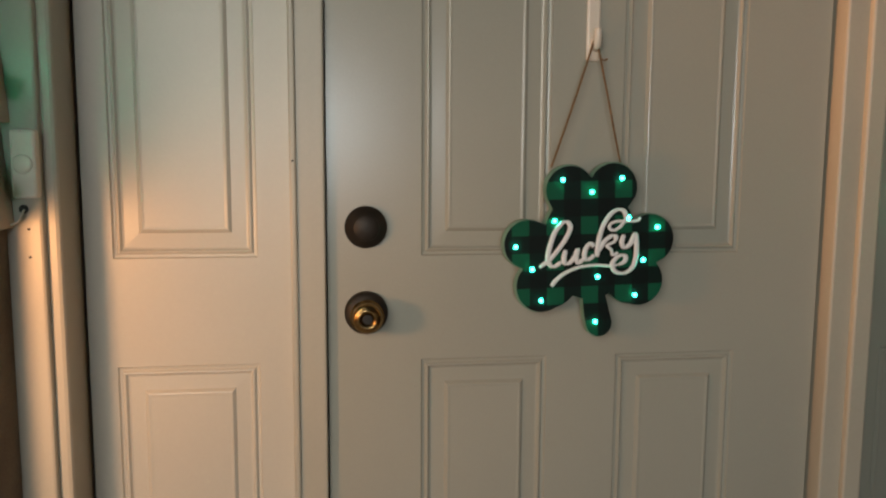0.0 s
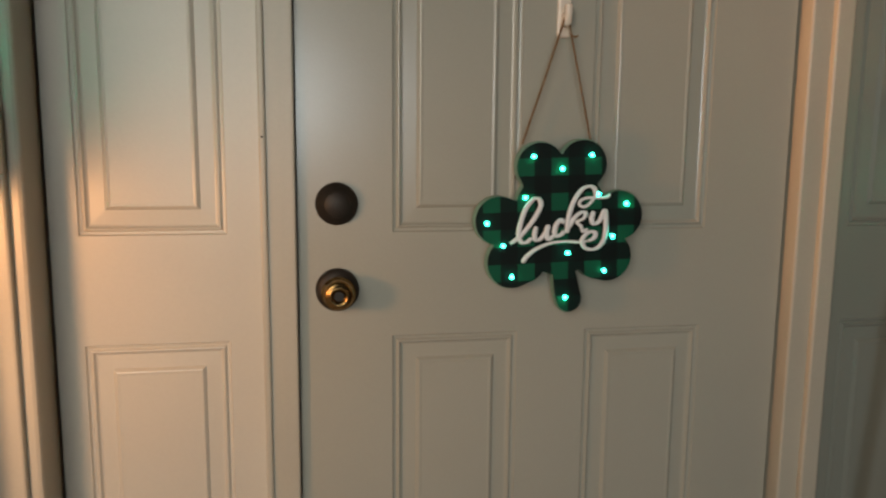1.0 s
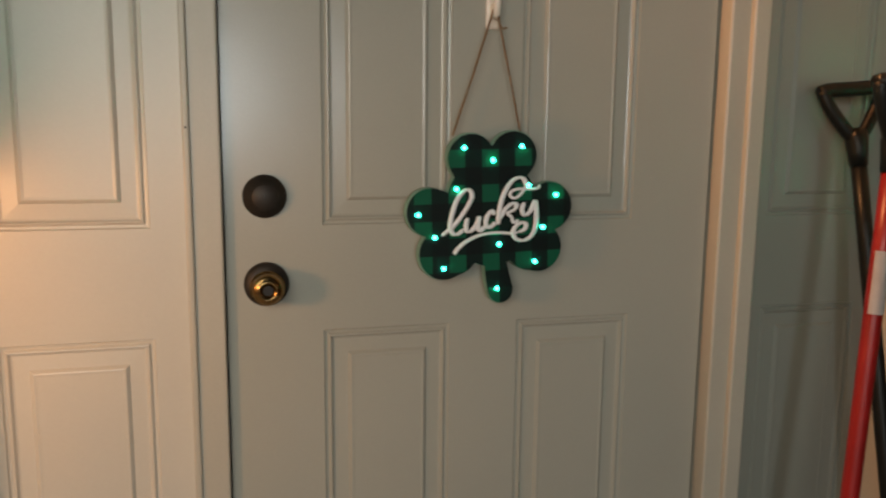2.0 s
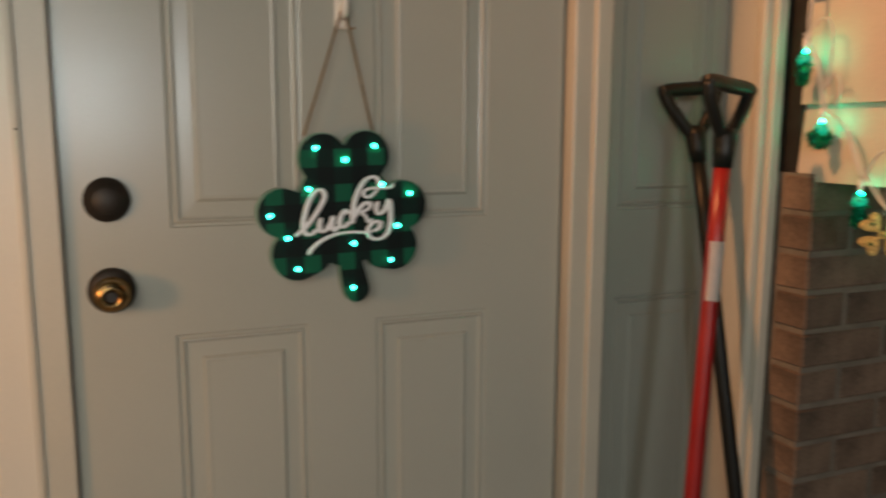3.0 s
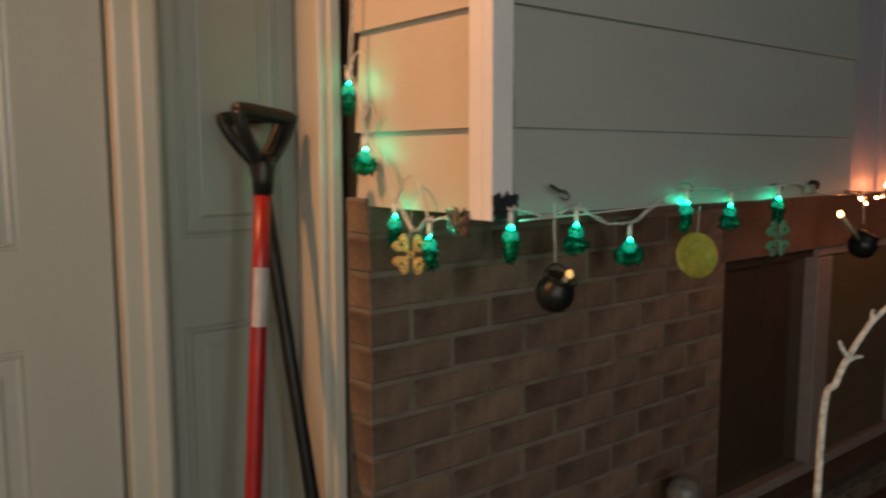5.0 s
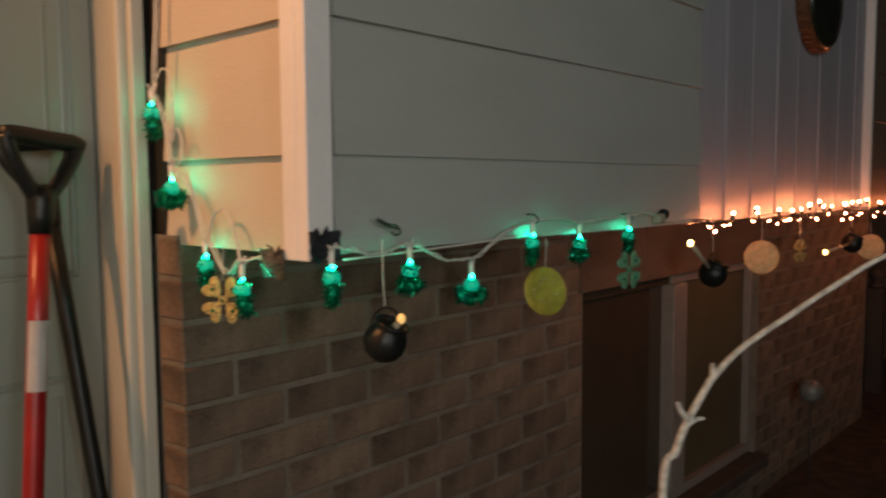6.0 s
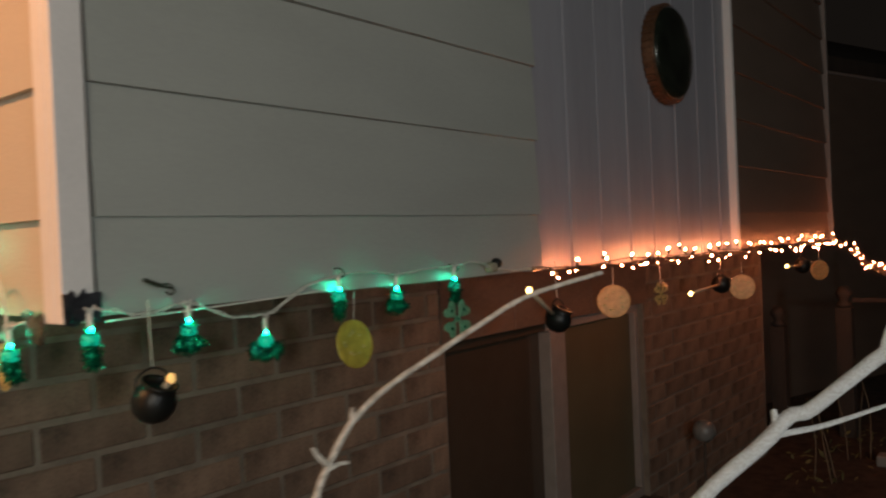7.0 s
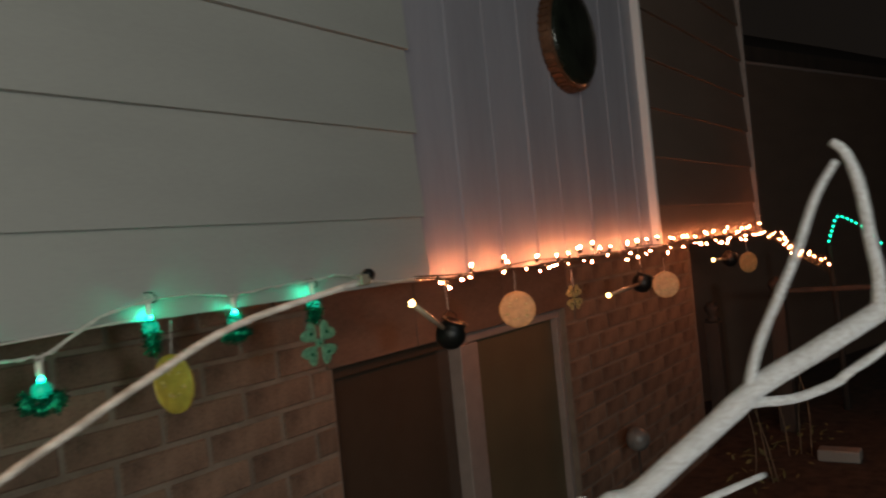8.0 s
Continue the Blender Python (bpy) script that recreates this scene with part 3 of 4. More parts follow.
def charm_mesh(kind):
    """Small charm of curled tinsel strips round a bulb: a shamrock, a hat or a boot."""
    lobes = {"shamrock": [((0, 0, -0.016), 0.011), ((-0.018, 0, -0.019), 0.011), ((-0.016, 0, -0.028), 0.010), ((0.018, 0, -0.019), 0.011), ((0.016, 0, -0.028), 0.010), ((0, 0, -0.034), 0.007)],
             "hat": [((0, 0, -0.006), 0.012), ((0, 0, -0.016), 0.015), ((-0.014, 0, -0.029), 0.011), ((0.014, 0, -0.029), 0.011), ((0, 0, -0.032), 0.013)],
             "boot": [((0, 0, -0.006), 0.011), ((0, 0, -0.015), 0.013), ((0.001, 0, -0.026), 0.013), ((0.005, 0, -0.036), 0.012), ((0.012, 0, -0.041), 0.009)]}[kind]
    rnd = random.Random(kind)
    bm = bmesh.new()
    for c, r in lobes:
        blob(bm, c, r * 0.80, (1, 0.85, 1), 0.30, r * 1000, 2)
        for n in range(48):
            d = Vector((rnd.gauss(0, 1), rnd.gauss(0, 1), rnd.gauss(0, 1))).normalized()
            p = Vector(c) + Vector((d.x, d.y * 0.85, d.z)) * r * rnd.uniform(0.80, 1.24)
            u = Vector((rnd.gauss(0, 1), rnd.gauss(0, 1), rnd.gauss(0, 1))).normalized()
            v = u.cross(d).normalized() * rnd.uniform(0.0010, 0.0021)
            u *= rnd.uniform(0.0025, 0.0062)
            q = [bm.verts.new(p + e) for e in (-u - v, -u + v, v * 0.8 + d * 0.0012, -v * 0.8 + d * 0.0012, u - v, u + v)]
            bm.faces.new((q[0], q[1], q[2], q[3]))
            bm.faces.new((q[3], q[2], q[5], q[4]))
    return bm


BULBS = [((1.205, -0.182, 1.299), "boot"), ((1.214, -0.220, 1.179), "shamrock"), ((1.219, -0.305, 1.061), "boot"), ((1.212, -0.413, 1.033), "boot"),
         ((1.254, -0.562, 1.057), "boot"), ((1.406, -0.560, 1.053), "hat"), ((1.548, -0.560, 1.019), "shamrock"), ((1.714, -0.562, 1.077), "boot"),
         ((1.873, -0.558, 1.066), "hat"), ((2.047, -0.566, 1.074), "hat"), ((-0.404, -0.245, 1.290), "shamrock"), ((-0.404, -0.300, 1.165), "hat")]


def bulb_lights():
    made = {}
    for i, (place, kind) in enumerate(BULBS):
        turn = (35, 10, 60, 20, 40, -10, -25, 40, -15, 30, 0, 0)[i]
        if kind not in made:
            ob = thing("charm_light", place, "glowing green tinsel %s charm on a string light" % kind, "string light", "green charm lights")
            part("socket", turned(bmesh.new(), ((0.0035, 0.030), (0.0042, 0.028), (0.0042, 0.0115), (0.0032, 0.010)), sides=12), PLASTIC_WHITE, ob, "white socket", True)
            part("bulb", blob(bmesh.new(), (0, 0.0, -0.0075), 0.0128, (1.0, 0.95, 1.0), 0.03, 1), GREEN_BULB, ob, "glowing green globe", True)
            part("led", blob(bmesh.new(), (0, -0.0015, 0.0065), 0.0025, (1, 1, 1.2), sub=1), GREEN_LED, ob, "bright green point of light", True)
            part("charm", charm_mesh(kind), GREEN_TINSEL, ob, "shiny green tinsel charm")
            made[kind] = ob
            ob.matrix_basis = pose(*place, 0, 0, turn)
        else:
            copy_thing(made[kind], pose(*place, 0, 0, turn))


bulb_lights()


def green_wire():
    tops = [Vector(p) + Vector((0, 0, 0.026)) for p, _ in BULBS[:10]]
    bm = bmesh.new()
    line = [(1.228, -0.165, 1.62), (1.222, -0.172, 1.46), (1.212, -0.178, 1.37), tops[0] + Vector((0.004, 0, 0.012))]
    for j, (a, b) in enumerate(zip(tops, tops[1:])):
        sag = (0.020, 0.028, -0.028, 0.016, -0.004, -0.004, 0.020, 0.012, 0.010)[j]
        m = (a + b) / 2 + Vector((0.002, -0.002, sag))
        line += [a + (b - a) * 0.08 + Vector((0, 0, 0.008)), m, b - (b - a) * 0.08 + Vector((0, 0, 0.008))]
    line += [tops[-1] + Vector((0.08, -0.002, 0.012)), Vector((2.22, -0.560, 1.090)), Vector((2.42, -0.560, 1.082))]
    tube(bm, spline(line, 5), 0.0017, 6)
    line2 = [p + Vector((0.003, -0.004, 0.004 * math.sin(3.1 * i))) for i, p in enumerate(spline([Vector(p) for p in line], 3))]
    tube(bm, line2, 0.0013, 6)
    for t in tops:
        tube(bm, spline([t + Vector((-0.006, 0, 0.012)), t + Vector((-0.003, -0.003, 0.004)), t + Vector((0.0, 0, -0.002)), t + Vector((0.004, -0.002, 0.006)), t + Vector((0.007, 0, 0.014))], 4), 0.0015, 6)
    ob = part("light_cable", bm, WIRE_WHITE, None, "", True)
    tagged(ob, "thin white twisted cable of the green lights", "cable")
    # bare loops and a spare wire run under the siding
    bm = tube(bmesh.new(), spline([(1.222, -0.308, 1.095), (1.220, -0.332, 1.133), (1.220, -0.362, 1.137), (1.216, -0.392, 1.105), (1.212, -0.410, 1.067)], 6), 0.0022, 6)
    tagged(part("cable_loop", bm, WIRE_WHITE, None, "", True), "white loop of spare light cable", "cable")
    bm = tube(bmesh.new(), spline([(1.210, -0.190, 1.345), (1.211, -0.208, 1.360), (1.212, -0.228, 1.345), (1.213, -0.232, 1.290), (1.214, -0.222, 1.243), (1.214, -0.240, 1.265), (1.214, -0.254, 1.243), (1.214, -0.246, 1.208)], 6), 0.0018, 6)
    tagged(part("cable_loop", bm, WIRE_WHITE, None, "", True), "white loop of spare light cable", "cable")
    bm = tube(bmesh.new(), spline([(1.28, -0.556, 1.072), (1.45, -0.558, 1.076), (1.58, -0.558, 1.080), (1.70, -0.557, 1.084)], 6), 0.0018, 6)
    tagged(part("taut_cable", bm, WIRE_WHITE, None, "", True), "pale cable stretched along the siding edge", "cable")
    for x, z in ((1.377, 1.112), (1.722, 1.116), (2.058, 1.106)):
        bm = tube(bmesh.new(), spline([(x, -0.535, z + 0.004), (x, -0.560, z + 0.004), (x + 0.004, -0.566, z - 0.006), (x + 0.001, -0.560, z - 0.011), (x - 0.005, -0.556, z - 0.006)], 5), 0.0014, 6)
        tagged(part("cup_hook", bm, WIRE_DARK, None, "", True), "small dark wire hook screwed in the siding", "hook", "siding hooks")
    bm = tube(bmesh.new(), spline([(1.379, -0.566, 1.110), (1.356, -0.570, 1.116), (1.330, -0.572, 1.126)], 5), [0.0015] * 5 + [0.003] * 6, 6, 0.6)
    tagged(part("tie_tail", bm, WIRE_DARK, None, "", True), "loose dark tie end on the hook", "tie")


green_wire()


def clover_charm(name, place, size, material, label, turn):
    ob = thing(name, place, label, "ornament", "hanging clovers")
    bm = bmesh.new()
    for a in (45, 135, 225, 315):
        m = pose(0, 0, 0, 0, a, 0)
        heart_leaf(bm, m @ Matrix.Translation((0, 0.0, size * 0.03)), size * 0.47, 0.0024)
    turned(bm, ((size * 0.09, -0.002), (size * 0.09, 0.003), (size * 0.02, 0.0042)), FACE_OUT, 14)
    part("leaves", bm, material, ob)
    for a in (0, 45, 135, 225, 315):
        r = 0 if a == 0 else size * 0.31
        part("bead", blob(bmesh.new(), (math.sin(radians(a)) * r, -0.003, math.cos(radians(a)) * r), size * 0.046, (1, 0.6, 1), sub=1), GREEN_TINSEL, ob, "green glass bead", True)
    part("thread", tube(bmesh.new(), [Vector((0, 0, size * 0.4)), Vector((0, 0.0, size * 0.55)), Vector((0, 0.004, size * 0.55 + 0.05))], 0.0007, 5), WIRE_WHITE, ob)
    ob.matrix_basis = pose(*place, 0, 0, turn)
    return ob


clover_charm("clover_charm", (1.216, -0.356, 1.005), 0.074, GOLD_GLITTER, "gold glitter clover ornament with green centre", -60)
clover_charm("clover_charm", (2.050, -0.568, 0.995), 0.084, GREEN_GLITTER, "pale green glitter clover ornament", -8)
clover_charm("clover_charm", (3.109, -0.568, 0.964), 0.076, GOLD_GLITTER, "gold glitter clover ornament under the warm lights", -12)

def coin(place, radius, material, label, turn, lean=0):
    ob = thing("coin_ornament", place, label, "ornament", "hanging coins")
    part("disc", turned(bmesh.new(), ((radius * 0.97, -0.002), (radius, -0.001), (radius, 0.002), (radius * 0.95, 0.003), (radius * 0.92, 0.0018), (radius * 0.02, 0.0018)), FACE_OUT, 44), material, ob)
    bm = bmesh.new()
    rnd = random.Random(int(place[0] * 100))
    for i in range(9):
        a = 2 * math.pi * i / 9 + rnd.uniform(-0.3, 0.3)
        r = radius * (0.52 + rnd.uniform(-0.12, 0.12))
        blob(bm, (r * math.cos(a), -0.0026, r * math.sin(a)), radius * rnd.uniform(0.06, 0.10), (1.3, 0.5, 0.9), 0.4, i, 1)
    part("relief", bm, GOLD_GLITTER, ob, "raised glitter marks")["kind"] = "stuff"
    part("thread", tube(bmesh.new(), [Vector((0, 0, radius)), Vector((0, 0.002, radius + 0.02)), Vector((0, 0.004, radius + 0.05))], 0.0007, 5), WIRE_WHITE, ob)
    ob.matrix_basis = pose(*place, 0, lean, turn)


coin((1.735, -0.575, 0.983), 0.044, GOLD_COIN, "yellow gold plastic coin on a thread", -88)
coin((2.744, -0.585, 0.972), 0.046, ORANGE_LIT_COIN, "gold coin on a thread, orange light in its colour", -60)
coin((3.838, -0.585, 0.932), 0.048, ORANGE_LIT_COIN, "gold coin near the panel edge, orange light in its colour", -62)
coin((5.03, -0.585, 0.930), 0.050, ORANGE_LIT_COIN, "gold coin at the far end, orange light in its colour", -40)


def pot(place, size, bulb_dir, bulb_len, lit, label):
    """Black cauldron with a bulb stem."""
    ob = thing("cauldron_ornament", place, label, "ornament", "hanging cauldrons")
    prof = [(0.01, -0.92), (0.45, -0.88), (0.80, -0.60), (0.98, -0.15), (0.96, 0.25), (0.80, 0.58), (0.70, 0.72), (0.80, 0.84), (0.82, 0.92), (0.74, 0.95), (0.66, 0.86), (0.60, 0.70), (0.02, 0.66)]
    m = pose(0, 0, 0, 24, 8, 0)
    part("body", turned(bmesh.new(), [(r * size, h * size) for r, h in prof], m, 30), BLACK_PLASTIC, ob, "glossy black cauldron", True)
    d = Vector(bulb_dir).normalized()
    part("stem", tube(bmesh.new(), [d * size * 0.7, d * (size * 0.7 + bulb_len)], 0.0058, 12), STEM, ob, "translucent bulb stem", True)
    tip = d * (size * 0.7 + bulb_len + 0.006)
    part("bulb", blob(bmesh.new(), tip, 0.0066, (1.0, 1, 1.25)), CANDLE_BULB if lit else PALE_BULB, ob, "warm glowing bulb" if lit else "small pale bulb", True)
    handle = [(-0.85 * size, 0, 0.5 * size), (-0.75 * size, 0, 1.15 * size), (0, 0, 1.5 * size), (0.75 * size, 0, 1.15 * size), (0.85 * size, 0, 0.5 * size)]
    part("handle", tube(bmesh.new(), spline(handle, 5), 0.0016, 6), BLACK_PLASTIC, ob, "thin wire handle", True)
    part("thread", tube(bmesh.new(), [Vector((0, 0, 1.5 * size)), Vector((0, 0.003, 1.5 * size + 0.05)), Vector((0, 0.004, 1.068 + 0.03 - place[2]))], 0.0008, 5), WIRE_WHITE, ob)


pot((1.327, -0.588, 0.956), 0.0315, (0.62, -0.3, 0.85), 0.010, False, "black cauldron ornament hanging on a cord")
pot((2.460, -0.572, 0.951), 0.035, (-0.84, 0.0, 0.54), 0.124, True, "black cauldron ornament with a lit bulb")
pot((3.640, -0.572, 0.957), 0.036, (-1.0, 0.0, -0.04), 0.265, True, "black cauldron ornament with long lit bulb")
pot((4.76, -0.572, 0.965), 0.038, (-1.0, 0.0, 0.05), 0.225, True, "far black cauldron ornament with lit bulb")


def tape_patch():
    """Crumpled dark foil round the foot of the corner boards."""
    for nm, y0, y1, x0, x1, lab in (("foil_wrap", -0.575, -0.555, 1.221, 1.274, "crumpled dark foil wrapped round the corner foot"), ("foil_flap", -0.508, -0.455, 1.212, 1.232, "crinkled silvery foil flap catching orange light")):
        bm = bmesh.new()
        rows = []
        for i in range(9):
            row = []
            for j in range(9):
                u, v = i / 8, j / 8
                w = noise.noise(Vector((u * 5, v * 5, x0 * 9))) * 0.009
                z = 1.072 + 0.042 * v + 0.011 * noise.noise(Vector((u * 9, v * 2, 5)))
                row.append(bm.verts.new((x0 + (x1 - x0) * u, -0.556 - abs(w) * 1.2, z) if nm == "foil_wrap" else (1.222 - abs(w) * 2.6, y0 + (y1 - y0) * u + 0.004 * v, 1.046 + (z - 1.072) * 1.0)))
            rows.append(row)
        for r0, r1 in zip(rows, rows[1:]):
            for j in range(8):
                bm.faces.new((r0[j], r0[j + 1], r1[j + 1], r1[j]))
        bmesh.ops.solidify(bm, geom=bm.faces[:], thickness=0.0012)
        tagged(part(nm, bm, FOIL if nm == "foil_wrap" else FOIL_WARM, None, "", True), lab, "foil")


tape_patch()


def clip_lump():
    ob = thing("cable_clip", (2.194, -0.562, 1.098), "small black and white plug on the cable", "plug")
    part("body", a_box(-0.016, 0.014, -0.010, 0.010, -0.012, 0.010, bevel=0.005), STEM, ob)
    part("cap", blob(bmesh.new(), (0.016, -0.002, 0.008), 0.014, (1, 0.9, 0.9), 0.2, 4), BLACK_PLASTIC, ob, "black cap", True)


clip_lump()


def warm_string():
    """Mini lights in two uneven rows, with their dark cable."""
    rnd = random.Random(7)
    proto = thing("mini_light", (2.56, -0.565, 1.10), "tiny warm glowing bulb on a dark cable", "string light", "warm mini lights")
    part("bulb", blob(bmesh.new(), (0, 0, 0.006), 0.0024, (1, 1, 1.8), sub=1), WARM_BULB, proto, "glowing warm bulb", True)
    part("socket", turned(bmesh.new(), ((0.0035, -0.012), (0.0042, -0.010), (0.0042, 0.0), (0.003, 0.001)), sides=8), WIRE_DARK, proto, "dark socket")
    line_up, line_low, first = [], [], True
    x = 2.56
    spots = []
    while x < 5.42:
        k = (x - 2.56) / 2.86
        spots.append((x, -0.574 + rnd.uniform(-0.012, 0.010), 1.100 - 0.012 * k + rnd.uniform(-0.012, 0.014), rnd.uniform(-50, 50)))
        line_up.append((x, -0.572, 1.084 - 0.010 * k + rnd.uniform(-0.006, 0.006)))
        x += rnd.choice((0.035, 0.06, 0.085, 0.11, 0.14))
    x = 2.45
    while x < 5.42:
        spots.append((x, -0.566 + rnd.uniform(-0.008, 0.004), 1.064 - 0.004 * (x - 2.45) + rnd.uniform(-0.012, 0.014), rnd.uniform(90, 270)))
        line_low.append((x, -0.568, 1.074 - 0.004 * (x - 2.45) + rnd.uniform(-0.006, 0.006)))
        x += rnd.choice((0.03, 0.05, 0.08, 0.11, 0.15))
    for i in range(34):
        k = i / 33
        spots.append((5.50 + 0.02 * k + rnd.uniform(-0.02, 0.02), -0.56 - 0.305 * k + rnd.uniform(-0.012, 0.012), 1.075 - 0.235 * k + 0.05 * math.sin(k * 9.4) * k + rnd.uniform(-0.025, 0.025), rnd.uniform(0, 360)))
    for sx, sy, sz, turn in spots:
        m = pose(sx, sy, sz, 0, turn, 0)
        if first:
            proto.matrix_basis, first = m, False
        else:
            copy_thing(proto, m)
    bm = tube(bmesh.new(), spline([(2.36, -0.562, 1.088)] + line_up + [(5.50, -0.57, 1.070), (5.51, -0.70, 0.955), (5.52, -0.86, 0.84)], 3), 0.0018, 5)
    tube(bm, spline([(2.36, -0.564, 1.084)] + line_low + [(5.50, -0.565, 1.060), (5.515, -0.70, 0.940), (5.525, -0.86, 0.825)], 3), 0.0018, 5)
    tagged(part("mini_light_cable", bm, WIRE_DARK, None, "", True), "dark twisted cable of the warm mini lights", "cable")


warm_string()


def wall_disc():
    ob = thing("wall_disc", (3.285, -0.527, 1.752), "round dark disc with copper rim on the white panel", "wall decoration")
    ob.scale = (0.96, 1, 0.96)
    part("disc", turned(bmesh.new(), ((0.155, 0.0), (0.160, 0.045), (0.150, 0.052), (0.10, 0.056), (0.002, 0.058)), FACE_OUT, 48), DISC_DARK, ob, "dark glossy face", True)
    part("rim", turned(bmesh.new(), ((0.150, 0.0), (0.168, 0.002), (0.168, 0.036), (0.163, 0.040), (0.159, 0.040)), FACE_OUT, 48), COPPER, ob, "ribbed copper rim")
    m0 = a_box(-0.004, 0.004, -0.036, -0.002, 0.164, 0.173)
    rib = part("rib", m0, COPPER, ob)
    for i in range(1, 44):
        r = new("rib", rib.data)
        r.parent = ob
        r.matrix_basis = pose(0, 0, 0, 0, 360 * i / 44, 0)


wall_disc()


# ---------------------------------------------------------------- branches in front
def branch(label, runs, material):
    ob = thing("bare_branch", runs[0][0][0], label, "branch", "bare pale branches")
    base = Vector(runs[0][0][0])
    for i, (pts, r0, r1) in enumerate(runs):
        line = spline([Vector(p) - base for p in pts], 7)
        n = len(line)
        radii = [(r0 + (r1 - r0) * j / (n - 1)) * (1 + 0.10 * noise.noise(Vector((j * 0.6, i * 5.0, 1)))) for j in range(n)]
        line = [p + Vector((noise.noise(p * 30), noise.noise(p * 30 + Vector((5, 0, 0))), noise.noise(p * 30 + Vector((0, 5, 0))))) * r0 * 0.15 for p in line]
        part("limb" if i == 0 else "twig", tube(bmesh.new(), line, radii, 10), material, ob, "", True)
    return ob


branch("thin bare branch arching before the brick", [
    ([(1.270, -1.07, -0.14), (1.205, -1.075, 0.50), (1.155, -1.095, 0.90), (1.160, -1.104, 0.957), (1.170, -1.110, 0.983), (1.179, -1.117, 1.003), (1.189, -1.123, 1.018), (1.211, -1.137, 1.039), (1.245, -1.160, 1.062), (1.289, -1.190, 1.091), (1.326, -1.214, 1.111), (1.386, -1.254, 1.127)], 0.0036, 0.0020),
    ([(1.169, -1.110, 0.981), (1.160, -1.108, 0.991), (1.155, -1.107, 0.999)], 0.0026, 0.0015),
    ([(1.169, -1.110, 0.979), (1.179, -1.113, 0.981), (1.187, -1.115, 0.980)], 0.0024, 0.0014),
    ([(1.187, -1.122, 1.016), (1.1875, -1.1215, 1.023), (1.1885, -1.121, 1.027)], 0.0026, 0.0015)], BARK_DULL)
branch("pale forked bare branch close to the path", [
    ([(1.32, -1.25, -0.14), (1.27, -1.28, 0.50), (1.262, -1.335, 0.88), (1.330, -1.416, 1.008), (1.350, -1.440, 1.026), (1.384, -1.481, 1.063), (1.402, -1.507, 1.080), (1.422, -1.535, 1.097), (1.455, -1.580, 1.126)], 0.0063, 0.0046),
    ([(1.384, -1.481, 1.063), (1.389, -1.488, 1.088), (1.399, -1.502, 1.120), (1.406, -1.513, 1.149), (1.413, -1.522, 1.165)], 0.0023, 0.0016),
    ([(1.420, -1.533, 1.096), (1.421, -1.534, 1.112), (1.420, -1.532, 1.130), (1.418, -1.530, 1.153), (1.415, -1.526, 1.168), (1.412, -1.521, 1.174)], 0.0031, 0.0021),
    ([(1.384, -1.482, 1.060), (1.397, -1.499, 1.060), (1.407, -1.514, 1.065), (1.410, -1.519, 1.069), (1.422, -1.535, 1.080), (1.440, -1.555, 1.098)], 0.0024, 0.0018),
    ([(1.332, -1.419, 1.008), (1.360, -1.446, 1.012), (1.396, -1.482, 1.024)], 0.0026, 0.0014),
    ([(1.334, -1.419, 1.013), (1.334, -1.418, 1.020), (1.335, -1.417, 1.026)], 0.0034, 0.0020)], BARK)


# ---------------------------------------------------------------- far railing and post
def far_post(place, height, label):
    ob = thing("railing_post", place, label, "post", "far railing posts")
    part("post", a_box(-0.045, 0.045, -0.045, 0.045, 0, height, bevel=0.006), WEATHERED, ob)
    part("cap", turned(bmesh.new(), ((0.03, height), (0.05, height + 0.015), (0.03, height + 0.03), (0.026, height + 0.045), (0.046, height + 0.075), (0.046, height + 0.095), (0.024, height + 0.125), (0.004, height + 0.13)), sides=18), WEATHERED, ob, "ball-shaped cap", True)


far_post((6.0, -0.10, -0.14), 0.66, "weathered wooden railing post with ball cap")
far_post((6.0, -0.49, -0.14), 0.79, "weathered wooden railing post at the stairs")
rail = thing("railing", (6.0, -0.25, -0.14), "thin weathered rail running on from the post", "railing")
part("top_rail", a_box(-0.016, 0.016, -1.40, -0.286, 0.822, 0.848, bevel=0.004), WEATHERED, rail)
stake = thing("garden_pole", (6.6, -0.72, -0.14), "thin garden pole wound with green lights", "pole")
part("pole", tube(bmesh.new(), [Vector((0, 0, 0)), Vector((0, 0, 0.6)), Vector((0, 0.02, 1.06))], 0.02, 8), WEATHERED, stake, "", True)
hoop = spline([(-0.012, 0.024, 1.05), (-0.012, 0.0, 1.12), (-0.012, -0.02, 1.18), (-0.012, -0.052, 1.238), (-0.012, -0.106, 1.220), (-0.012, -0.151, 1.187), (-0.012, -0.216, 1.134), (-0.012, -0.281, 1.05)], 2)
part("hoop", tube(bmesh.new(), [p + Vector((0.012, 0, 0)) for p in hoop], 0.006, 6), WEATHERED, stake)
for p in hoop:
    part("bulb", blob(bmesh.new(), p, 0.0062, sub=1), FAR_LED, stake, "glowing green point of light")
blk = thing("paver", (5.45, -0.84, -0.14), "pale brick paver lying on the soil", "paver")
part("stone", a_box(-0.05, 0.05, -0.10, 0.10, 0, 0.06, bevel=0.010), CONCRETE, blk)


def stake_globe(place, height, radius, label):
    ob = thing("globe_stake", place, label, "garden globe", "garden globes")
    part("stake", tube(bmesh.new(), [Vector((0, 0, 0)), Vector((0, 0, height / 2)), Vector((0, 0, height))], 0.006, 8), WEATHERED, ob, "thin dark stake", True)
    part("globe", blob(bmesh.new(), (0, 0, height + radius * 0.9), radius, (1, 1, 1), 0.03, 2, 3), FROSTED, ob, "pale frosted globe", True)


